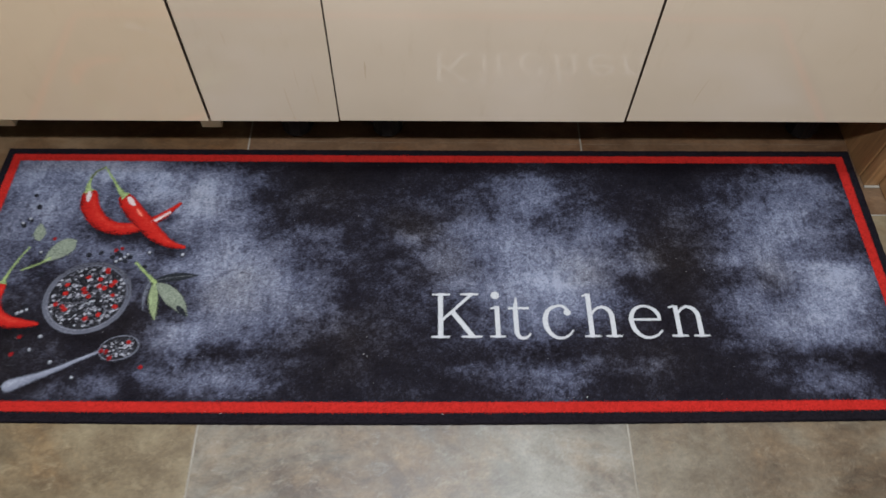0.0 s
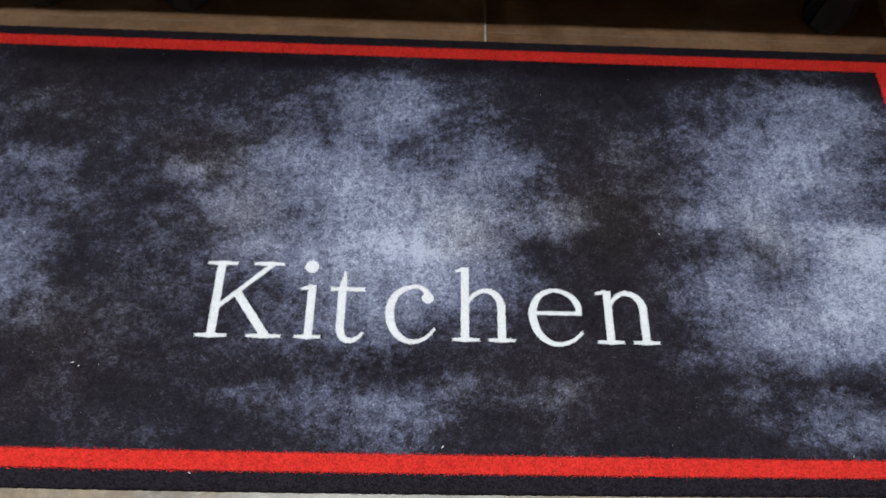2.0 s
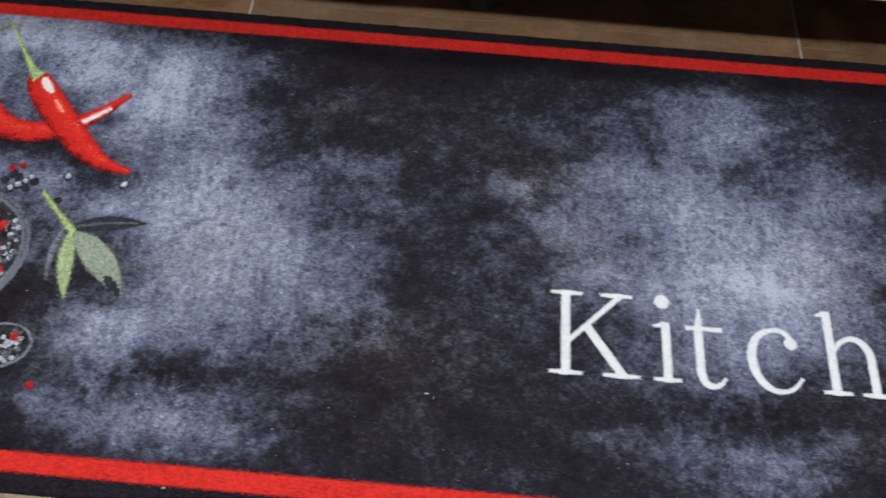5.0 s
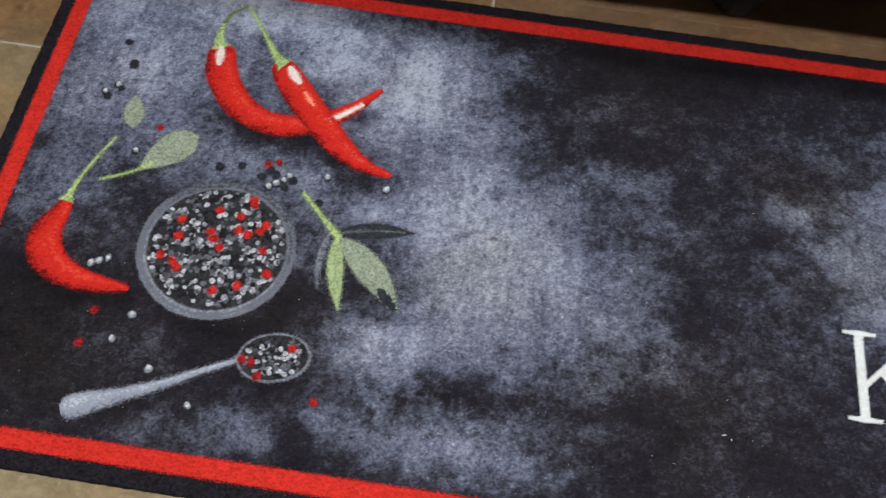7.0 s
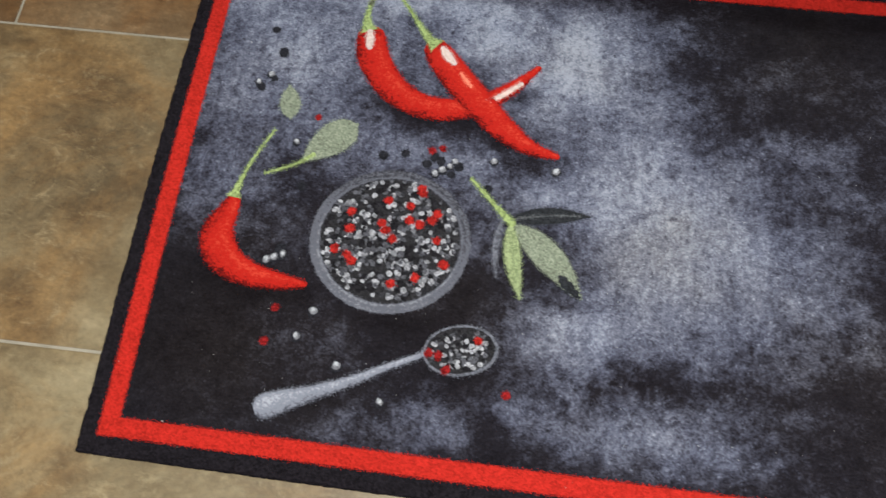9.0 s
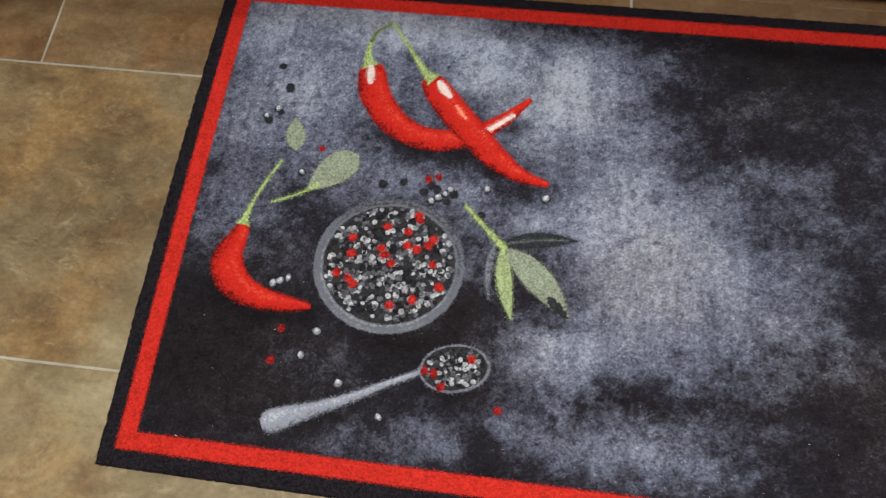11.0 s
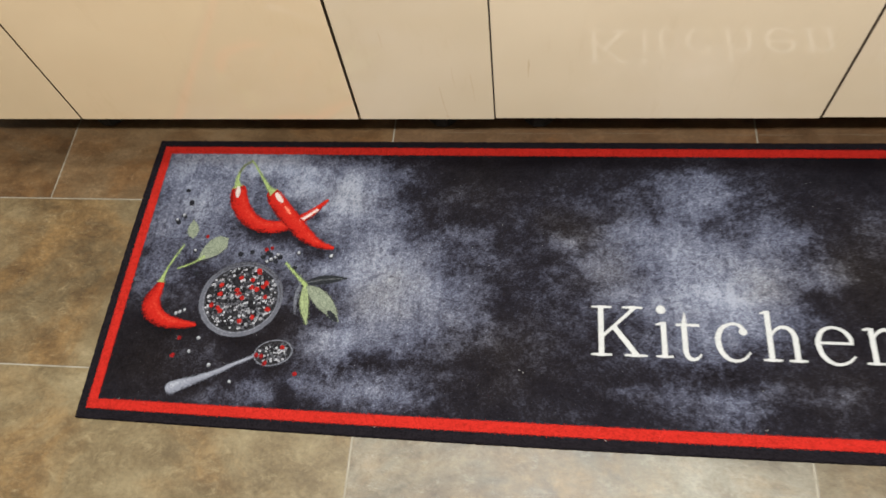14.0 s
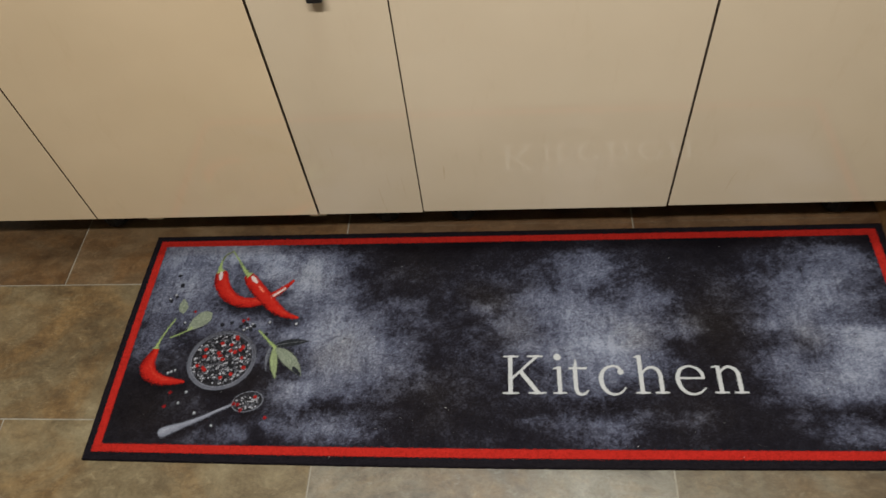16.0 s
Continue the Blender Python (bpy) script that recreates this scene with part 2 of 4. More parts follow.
def box(bm, x0, y0, z0, x1, y1, z1, bevel=0.0):
    made = bmesh.ops.create_cube(bm, size=1.0, matrix=Matrix.Translation(((x0 + x1) / 2, (y0 + y1) / 2, (z0 + z1) / 2)) @ Matrix.Diagonal((x1 - x0, y1 - y0, z1 - z0, 1)))
    if bevel:
        edges = list({e for v in made["verts"] for e in v.link_edges})
        bmesh.ops.bevel(bm, geom=edges, offset=bevel, segments=2, affect="EDGES", profile=0.6)
    return bm


def boxed(x0, y0, z0, x1, y1, z1, bevel=0.0):
    return box(bmesh.new(), x0, y0, z0, x1, y1, z1, bevel)


def lathe(bm, rings, x, y, sides=24, rib=0.0):
    """A turned body: rings of (radius, z); with a rib, every fourth line of it stands proud between its ends."""
    loops = []
    for k, (r, z) in enumerate(rings):
        proud = [r + (rib if i % 4 == 0 and 1 < k < len(rings) - 2 else 0.0) for i in range(sides)]
        loops.append([bm.verts.new((x + q * math.cos(2 * math.pi * i / sides), y + q * math.sin(2 * math.pi * i / sides), z)) for i, q in enumerate(proud)])
    for a, b in zip(loops, loops[1:]):
        for i in range(sides):
            bm.faces.new((a[i], a[(i + 1) % sides], b[(i + 1) % sides], b[i]))
    bm.faces.new(loops[0][::-1])
    bm.faces.new(loops[-1])
    return bm


rng = random.Random(7)


def glide(pts, step=0.002):
    """Catmull-Rom through points (x, y, width), at an even step."""
    p = [tuple(2 * a - b for a, b in zip(pts[0], pts[1])), *pts, tuple(2 * a - b for a, b in zip(pts[-1], pts[-2]))]
    out = []
    for i in range(1, len(p) - 2):
        n = max(1, round(math.hypot(p[i + 1][0] - p[i][0], p[i + 1][1] - p[i][1]) / step))
        for k in range(n):
            u = k / n
            out.append(tuple(0.5 * (2 * b + (c - a) * u + (2 * a - 5 * b + 4 * c - d) * u * u + (3 * b - a - 3 * c + d) * u ** 3)
                             for a, b, c, d in zip(p[i - 1], p[i], p[i + 1], p[i + 2])))
    return out + [tuple(pts[-1])]


def tuft(bm, x, y, nx, ny, z, spread, across=None, tone=0.3):
    """A few cut fibres of one colour that stray over the rim of a print."""
    for k in range(6):
        o, t = abs(rng.gauss(0, 1.7 * spread)) - 0.0004, rng.uniform(-0.0011, 0.0011)
        px, py, zz = x + nx * o - ny * t, y + ny * o + nx * t, z + rng.uniform(0.00001, 0.00012)
        a, q = rng.uniform(0, 6.28), rng.uniform(0.00028, 0.00055)
        vs = [bm.verts.new((px + q * math.cos(a + w), py + q * math.sin(a + w), zz)) for w in (0, 2.1, 4.2)]
        if across is not None:
            for vert in vs:
                vert[across] = tone
        bm.faces.new(vs)


def ribbon(bm, pts, z, fuzz=0.0004, straight=False, round_ends=False, step=0.002, fray=0.0006):
    """A printed stroke along (x, y, width), its outline slightly frayed by the pile."""
    if straight:
        (x0, y0, w0), (x1, y1, w1) = pts
        n = max(1, round(math.hypot(x1 - x0, y1 - y0) / step))
        line = [tuple(a + (b - a) * k / n for a, b in zip(pts[0], pts[1])) for k in range(n + 1)]
    else:
        line = glide(pts, step)
    across = bm.verts.layers.float.get("across") or bm.verts.layers.float.new("across")
    rows = []
    for i, (x, y, w) in enumerate(line):
        a, b = line[max(0, i - 1)], line[min(len(line) - 1, i + 1)]
        dx, dy = b[0] - a[0], b[1] - a[1]
        d = math.hypot(dx, dy) or 1.0
        nx, ny = -dy / d, dx / d
        row = []
        for k, tone in ((1, 0.34), (0.5, 0.86), (0, 0.68), (-0.5, 0.44), (-1, 0.02)):
            o = k * (w - min(0.0009, 0.25 * w)) / 2 + (rng.uniform(-fuzz, fuzz) * 0.5 if abs(k) == 1 else 0.0)
            vert = bm.verts.new((x + nx * o, y + ny * o, z))
            vert[across] = tone
            row.append(vert)
        rows.append(row)
        if fray:
            tuft(bm, x + nx * w / 2, y + ny * w / 2, nx, ny, z, fray, across, 0.42)
            tuft(bm, x - nx * w / 2, y - ny * w / 2, -nx, -ny, z, fray, across, 0.15)
    for a, b in zip(rows, rows[1:]):
        for k in range(4):
            bm.faces.new((a[k + 1], b[k + 1], b[k], a[k]))
    if round_ends:
        for row, (x, y, w), s in ((rows[0], line[0], 1), (rows[-1], line[-1], -1)):
            q = line[1] if s == 1 else line[-2]
            ang = math.atan2(y - q[1], x - q[0])
            cap = [bm.verts.new((x + w / 2 * math.cos(ang + t), y + w / 2 * math.sin(ang + t), z)) for t in (-1.0, -0.5, 0.0, 0.5, 1.0)]
            for vert in cap:
                vert[across] = 0.35
            ring_of = row if s == 1 else row[::-1]
            bm.faces.new((*cap, *ring_of[::-1]))
    return bm


def disc(bm, x, y, rx, ry, z, turn=0.0, sides=14, fuzz=0.0004, fray=0.0):
    c, s = math.cos(turn), math.sin(turn)
    vs = []
    for i in range(sides):
        t = 2 * math.pi * i / sides
        k = 1 + rng.uniform(-fuzz, fuzz) / max(rx, ry)
        px, py = rx * k * math.cos(t), ry * k * math.sin(t)
        vs.append(bm.verts.new((x + c * px - s * py, y + s * px + c * py, z)))
        if fray:
            tuft(bm, vs[-1].co.x, vs[-1].co.y, math.cos(t + turn), math.sin(t + turn), z, fray)
    bm.faces.new(vs)
    return bm


def ring(bm, x, y, rx, ry, wide, z, sides=120, fuzz=0.0005):
    """A printed rim, lit on its near side, with a bright inner and a faint outer line."""
    across = bm.verts.layers.float.new("across")
    loops = []
    for inset, tone in ((0.0, 0.30), (0.25, 0.50), (0.55, 0.34), (0.85, 0.72), (1.0, 0.15)):
        loop = []
        for i in range(sides):
            t = 2 * math.pi * i / sides
            u = rng.uniform(-fuzz, fuzz) - inset * wide
            vert = bm.verts.new((x + (rx + u) * math.cos(t), y + (ry + u) * math.sin(t), z))
            vert[across] = tone - 0.24 * math.sin(t) - 0.06 * math.cos(t)
            loop.append(vert)
            if inset in (0.0, 1.0):
                way = 1 if inset == 0.0 else -1
                tuft(bm, vert.co.x, vert.co.y, way * math.cos(t), way * math.sin(t), z, 0.0005, across, vert[across])
        loops.append(loop)
    for p, q in zip(loops, loops[1:]):
        for i in range(sides):
            j = (i + 1) % sides
            bm.faces.new((p[i], p[j], q[j], q[i]))
    return bm


# ---- structure ----
ROOM = (-1.75, 2.75, -3.00, 1.03)
TOP = 2.50
x0, x1, y0, y1 = ROOM
floor = tagged(part("floor", boxed(x0 - 0.1, y0 - 0.1, -0.12, x1 + 0.1, y1 + 0.1, -0.0008), GROUT), "slate-look porcelain tile floor with pale grout joints", "floor", kind="structure")
tagged(part("ceiling", boxed(x0 - 0.1, y0 - 0.1, TOP, x1 + 0.1, y1 + 0.1, TOP + 0.1), CEILING), "plain white painted ceiling", "ceiling", kind="structure")
# the north wall is unseen and paler, to bounce light under the cabinets
tagged(part("wall_north", boxed(x0, y1, -0.002, x1, y1 + 0.1, TOP), BOUNCE_WALL), "plain cream wall behind the cabinets, unseen, pale to bounce light", "wall", kind="structure")
tagged(part("wall_south", boxed(x0, y0 - 0.1, -0.002, x1, y0, TOP), PAINT), "plain cream painted wall", "wall", kind="structure")
tagged(part("wall_west", boxed(x0 - 0.1, y0 - 0.1, -0.002, x0, y1 + 0.1, TOP), PAINT), "plain cream painted wall", "wall", kind="structure")
tagged(part("wall_east", boxed(x1, y0 - 0.1, -0.002, x1 + 0.1, y1 + 0.1, TOP), PAINT), "plain cream painted wall", "wall", kind="structure")

# ---- base cabinets ----
FRONT, BASE, DOOR_TOP = 0.438, 0.150, 0.865


def drip(door, x, z, long, wide, lean=0.0):
    """A dried dribble on a door front."""
    bm = bmesh.new()
    n = 14
    rows = []
    for i in range(n + 1):
        u = i / n
        w = wide * (0.35 + 0.65 * math.sin(math.pi * min(1.0, u * 1.15))) / 2 * rng.uniform(0.7, 1.2)
        cx = x + lean * u + 0.0007 * math.sin(4.5 * u + 40 * x) + rng.uniform(-0.0003, 0.0003)
        rows.append([bm.verts.new((cx + s * w, FRONT - 0.0003, z - long * u)) for s in (-1, 1)])
    for a, b in zip(rows, rows[1:]):
        bm.faces.new((a[0], b[0], b[1], a[1]))
    part("drip_stain", bm, STAIN, door)


def foot(cab, x, y=0.560):
    bm = lathe(bmesh.new(), [(0.0225, 0.0), (0.0262, 0.003), (0.0275, 0.009), (0.0270, 0.022), (0.0245, 0.040), (0.0235, 0.060), (0.0235, 0.118), (0.031, 0.123), (0.031, 0.1655)], x, y, 40, 0.0018)
    part("foot", bm, PLASTIC, cab, "ribbed black plastic adjustable foot")


def cabinet(xa, xb, label, gap_l, gap_r, feet, handle=None, blocks=(), tint=(0.975, 1.0, 1.0, 1.0), base=BASE):
    cab = thing("base_cabinet", 0, 0, 0, label, "cabinet", "row of base cabinets")
    bm = bmesh.new()
    box(bm, xa + 0.001, FRONT + 0.021, 0.183, xb - 0.001, 1.0, DOOR_TOP, 0.001)
    # unseen bottom, added pale to bounce light onto the floor under the cabinet
    part("bottom_panel", boxed(xa + 0.001, FRONT + 0.030, 0.166, xb - 0.001, 1.0, 0.1828, 0.001), BOUNCE_BOARD, cab, "unseen bottom panel, pale to bounce light below")
    part("carcass", bm, CARCASS, cab, "brown chipboard carcass")
    door = part("door", boxed(xa + gap_l, FRONT, base, xb - gap_r, FRONT + 0.018, DOOR_TOP, 0.0012), LAMINATE, cab, "cream laminate door front")
    # side faces coloured dark, so the seams between doors look shaded
    door.data.materials.append(SEAM_SHADE)
    for face in door.data.polygons:
        face.material_index = 1 if abs(face.normal.x) > 0.9 else 0
    for x in feet:
        foot(cab, x)
        foot(cab, x, 0.93)
    for x in blocks:
        part("support_block", boxed(x - 0.018, 0.5335, 0.0255, x + 0.018, 0.575, 0.1665, 0.002), CREAM_BLOCK, cab, "cream support leg")
    if handle is not None:
        hx, hz = handle
        bm = bmesh.new()
        box(bm, hx - 0.0115, FRONT - 0.025, hz, hx + 0.0115, FRONT - 0.015, hz + 0.15, 0.003)
        h = part("handle", bm, METAL, door, "dark metal bar handle")
        for z in (hz + 0.012, hz + 0.138):
            part("handle_post", boxed(hx - 0.008, FRONT - 0.016, z - 0.008, hx + 0.008, FRONT + 0.002, z + 0.008, 0.002), METAL, h)
    door.color = tint
    return door


d = cabinet(-0.503, -0.050, "cream laminate base cabinet on short feet", 0.0015, 0.0013, (-0.455, -0.112), tint=(1.0, 0.985, 0.91, 1.0), base=0.147)
d = cabinet(-0.050, 0.403, "wide cream laminate front on two cream support legs", 0.0013, 0.0022, (), None, (-0.008, 0.3595), (1.0, 0.973, 0.885, 1.0), base=0.147)
d = cabinet(0.403, 0.607, "narrow cream base cabinet with a dark bar handle", 0.0016, 0.0009, (0.507,), (0.510, 0.631), base=0.1475)
drip(d, 0.531, 0.222, 0.062, 0.0026, 0.006)
drip(d, 0.462, 0.330, 0.030, 0.0018, 0.002)
drip(d, 0.577, 0.250, 0.060, 0.0018, 0.002)
drip(d, 0.552, 0.262, 0.045, 0.0014, 0.001)
drip(d, 0.537, 0.160, 0.008, 0.0040, 0.001)
d = cabinet(0.607, 1.061, "wide cream base cabinet with glossy laminate door", 0.0009, 0.0016, (0.672,))
drip(d, 0.655, 0.275, 0.035, 0.003, 0.001)
d = cabinet(1.061, 1.514, "cream laminate base cabinet beside the oak panel", 0.0016, 0.001, (1.440,), base=0.1525)
drip(d, 1.165, 0.245, 0.055, 0.0016, -0.010)

# oak end panel beside the last cabinet, with a lighter front lip and a door casing next to it
oak = thing("oak_end_panel", 1.510, 0.44, 0, "oak veneered end panel with a profiled front edge", "panel")
bm = bmesh.new()
box(bm, 0.007, 0.010, 0.0, 0.022, 0.560, 0.865, 0.0015)
part("side_board", bm, OAK, oak)
part("front_lip", boxed(0.009, -0.012, 0.0, 0.034, 0.0085, 0.865, 0.002), OAK, oak)
casing = tagged(part("oak_casing", boxed(1.5465, 0.395, 0.0, 1.62, 1.000, 0.865, 0.003), OAK), "oak board casing standing on the tiles by the panel", "casing")

bm = bmesh.new()
box(bm, 1.5185, 0.4225, 0.0, 1.5455, 0.4275, 0.003, 0.001)
tagged(part("caulk_bead", bm, GROUT), "pale caulk bead along the foot of the oak panel", "caulk")

# ---- printed kitchen mat ----
LONG, WIDE, PILE = 1.500, 0.500, 0.0070
BAND, STRIPE = 0.0150, 0.0285
mat = thing("kitchen_mat", 0, 0, 0, "dark blue-grey printed kitchen mat with red stripe", "mat")


def value_noise(xs, ys, cell_x, cell_y, seed):
    """Smooth noise on a grid, -1 to 1."""
    r = np.random.RandomState(seed)
    gx, gy = xs / cell_x, ys / cell_y
    g = r.uniform(-1, 1, (int(gy.max()) + 3, int(gx.max()) + 3))
    ix, iy = gx.astype(int), gy.astype(int)
    fx, fy = gx - ix, gy - iy
    fx, fy = fx * fx * (3 - 2 * fx), fy * fy * (3 - 2 * fy)
    return (g[iy, ix] * (1 - fx) + g[iy, ix + 1] * fx) * (1 - fy) + (g[iy + 1, ix] * (1 - fx) + g[iy + 1, ix + 1] * fx) * fy


def fractal(xs, ys, cx, cy, octaves, seed, gain=0.62):
    out, amp, total = 0, 1.0, 0.0
    for k in range(octaves):
        out = out + amp * value_noise(xs, ys, cx / 2 ** k, cy / 2 ** k, seed + k)
        total += amp
        amp *= gain
    return out / total


def print_tone(xs, ys):
    """Light and dark clouds of the print, drifting columns of pale blue on near black, and where the print turns brown."""
    drift_x, drift_y = fractal(xs, ys, 0.075, 0.06, 5, 11, 0.60), fractal(xs, ys, 0.075, 0.06, 5, 31, 0.60)
    wx, wy = xs + 0.028 * drift_x, ys + 0.025 * drift_y
    pale = np.full(xs.shape, 0.162 ** 2.4)
    warm = np.zeros(xs.shape)

    def spot(cx, cy, sx, sy, sharp=2.0):
        return np.exp(-(((wx - cx) / sx) ** 2 + ((wy - cy) / sy) ** 2) ** (sharp / 2))

    def cloud(cx, cy, sx, sy, a):
        nonlocal pale
        pale = pale + (a * spot(cx, cy, 1.25 * sx + 0.006, 1.25 * sy + 0.006)) ** 2.4

    # wide faint halos
    cloud(0.150, 0.370, 0.170, 0.120, 0.40)
    cloud(0.450, 0.250, 0.140, 0.120, 0.24)
    cloud(0.920, 0.260, 0.160, 0.170, 0.24)
    cloud(1.360, 0.260, 0.130, 0.170, 0.24)
    cloud(0.690, 0.215, 0.090, 0.090, 0.21)
    # corner round the chillies
    cloud(0.092, 0.460, 0.073, 0.019, 0.62)
    cloud(0.065, 0.423, 0.050, 0.039, 0.54)
    cloud(0.242, 0.445, 0.063, 0.025, 0.66)
    cloud(0.176, 0.451, 0.049, 0.023, 0.62)
    cloud(0.284, 0.408, 0.041, 0.023, 0.66)
    cloud(0.116, 0.383, 0.062, 0.041, 0.50)
    cloud(0.374, 0.402, 0.042, 0.027, 0.60)
    cloud(0.348, 0.368, 0.037, 0.021, 0.66)
    cloud(0.407, 0.351, 0.039, 0.023, 0.46)
    cloud(0.091, 0.328, 0.061, 0.049, 0.50)
    cloud(0.211, 0.288, 0.039, 0.031, 0.44)
    cloud(0.070, 0.228, 0.039, 0.038, 0.42)
    cloud(0.268, 0.273, 0.038, 0.021, 0.50)
    cloud(0.344, 0.247, 0.037, 0.020, 0.62)
    cloud(0.368, 0.132, 0.035, 0.021, 0.46)
    cloud(0.356, 0.091, 0.041, 0.015, 0.44)
    cloud(0.197, 0.044, 0.024, 0.010, 0.30)
    cloud(0.266, 0.048, 0.032, 0.015, 0.40)
    cloud(0.342, 0.071, 0.029, 0.012, 0.34)
    cloud(0.418, 0.066, 0.057, 0.016, 0.41)
    cloud(0.477, 0.050, 0.050, 0.013, 0.39)
    cloud(0.169, 0.106, 0.055, 0.020, 0.20)
    cloud(0.280, 0.208, 0.028, 0.042, 0.30)
    # pale column beside them
    cloud(0.294, 0.434, 0.116, 0.032, 0.49)
    cloud(0.362, 0.397, 0.043, 0.035, 0.58)
    cloud(0.349, 0.357, 0.039, 0.028, 0.52)
    cloud(0.438, 0.426, 0.031, 0.027, 0.24)
    cloud(0.548, 0.394, 0.040, 0.025, 0.19)
    cloud(0.436, 0.347, 0.036, 0.029, 0.29)
    cloud(0.413, 0.300, 0.067, 0.039, 0.50)
    cloud(0.568, 0.321, 0.029, 0.016, 0.35)
    cloud(0.529, 0.292, 0.045, 0.025, 0.33)
    cloud(0.600, 0.285, 0.021, 0.012, 0.29)
    cloud(0.466, 0.255, 0.070, 0.037, 0.53)
    cloud(0.410, 0.244, 0.046, 0.031, 0.58)
    cloud(0.503, 0.223, 0.038, 0.023, 0.53)
    cloud(0.453, 0.191, 0.063, 0.033, 0.58)
    cloud(0.408, 0.149, 0.046, 0.030, 0.48)
    cloud(0.486, 0.153, 0.049, 0.025, 0.45)
    cloud(0.549, 0.194, 0.038, 0.027, 0.38)
    cloud(0.586, 0.181, 0.023, 0.016, 0.35)
    cloud(0.559, 0.229, 0.036, 0.023, 0.33)
    cloud(0.370, 0.125, 0.041, 0.024, 0.49)
    cloud(0.449, 0.122, 0.052, 0.017, 0.38)
    cloud(0.582, 0.141, 0.038, 0.020, 0.27)
    cloud(0.518, 0.115, 0.042, 0.015, 0.27)
    cloud(0.484, 0.080, 0.044, 0.017, 0.31)
    cloud(0.407, 0.059, 0.055, 0.017, 0.31)
    cloud(0.561, 0.082, 0.026, 0.004, 0.24)
    cloud(0.448, 0.043, 0.054, 0.011, 0.26)
    cloud(0.723, 0.301, 0.018, 0.014, 0.32)
    cloud(0.670, 0.131, 0.039, 0.020, 0.16)
    cloud(0.631, 0.367, 0.033, 0.028, 0.14)
    # middle column behind the lettering
    cloud(0.926, 0.431, 0.042, 0.027, 0.38)
    cloud(0.927, 0.386, 0.064, 0.032, 0.55)
    cloud(0.895, 0.335, 0.046, 0.032, 0.50)
    cloud(0.811, 0.325, 0.055, 0.020, 0.52)
    cloud(1.033, 0.326, 0.043, 0.026, 0.52)
    cloud(0.770, 0.280, 0.037, 0.016, 0.40)
    cloud(0.713, 0.299, 0.023, 0.012, 0.42)
    cloud(0.779, 0.265, 0.025, 0.013, 0.36)
    cloud(0.903, 0.285, 0.109, 0.034, 0.58)
    cloud(0.930, 0.232, 0.065, 0.029, 0.84)
    cloud(1.010, 0.254, 0.047, 0.037, 0.58)
    cloud(1.096, 0.271, 0.026, 0.018, 0.46)
    cloud(0.870, 0.196, 0.075, 0.031, 0.54)
    cloud(0.960, 0.191, 0.055, 0.031, 0.60)
    cloud(1.030, 0.193, 0.037, 0.030, 0.44)
    cloud(0.902, 0.151, 0.064, 0.026, 0.46)
    cloud(0.807, 0.226, 0.034, 0.021, 0.48)
    cloud(0.920, 0.112, 0.046, 0.011, 0.42)
    cloud(0.828, 0.120, 0.035, 0.012, 0.26)
    cloud(0.865, 0.085, 0.023, 0.008, 0.37)
    cloud(0.810, 0.080, 0.023, 0.005, 0.31)
    cloud(0.985, 0.084, 0.036, 0.009, 0.31)
    cloud(1.070, 0.081, 0.030, 0.007, 0.26)
    cloud(0.910, 0.061, 0.047, 0.016, 0.37)
    cloud(0.961, 0.060, 0.035, 0.017, 0.37)
    cloud(0.934, 0.035, 0.035, 0.010, 0.34)
    cloud(0.745, 0.392, 0.040, 0.025, 0.22)
    cloud(0.806, 0.381, 0.040, 0.021, 0.22)
    # column towards the oak panel
    cloud(1.167, 0.342, 0.034, 0.032, 0.22)
    cloud(1.383, 0.425, 0.069, 0.026, 0.46)
    cloud(1.439, 0.406, 0.036, 0.023, 0.42)
    cloud(1.374, 0.372, 0.063, 0.028, 0.58)
    cloud(1.306, 0.360, 0.022, 0.013, 0.36)
    cloud(1.356, 0.321, 0.088, 0.040, 0.58)
    cloud(1.237, 0.268, 0.024, 0.016, 0.50)
    cloud(1.307, 0.267, 0.066, 0.035, 0.54)
    cloud(1.404, 0.234, 0.055, 0.031, 0.86)
    cloud(1.247, 0.196, 0.039, 0.028, 0.50)
    cloud(1.381, 0.179, 0.060, 0.035, 0.74)
    cloud(1.296, 0.156, 0.055, 0.031, 0.50)
    cloud(1.375, 0.133, 0.052, 0.019, 0.54)
    cloud(1.263, 0.084, 0.024, 0.005, 0.31)
    cloud(1.327, 0.088, 0.031, 0.007, 0.31)
    cloud(1.348, 0.056, 0.055, 0.020, 0.41)
    cloud(1.261, 0.415, 0.042, 0.025, 0.26)
    cloud(1.232, 0.368, 0.035, 0.021, 0.24)
    cloud(1.245, 0.113, 0.036, 0.012, 0.26)
    tone = pale ** (1 / 2.4) + 0.075 * np.clip(fractal(xs, ys, 0.11, 0.09, 5, 211, 0.7) + 0.15, 0, 1)
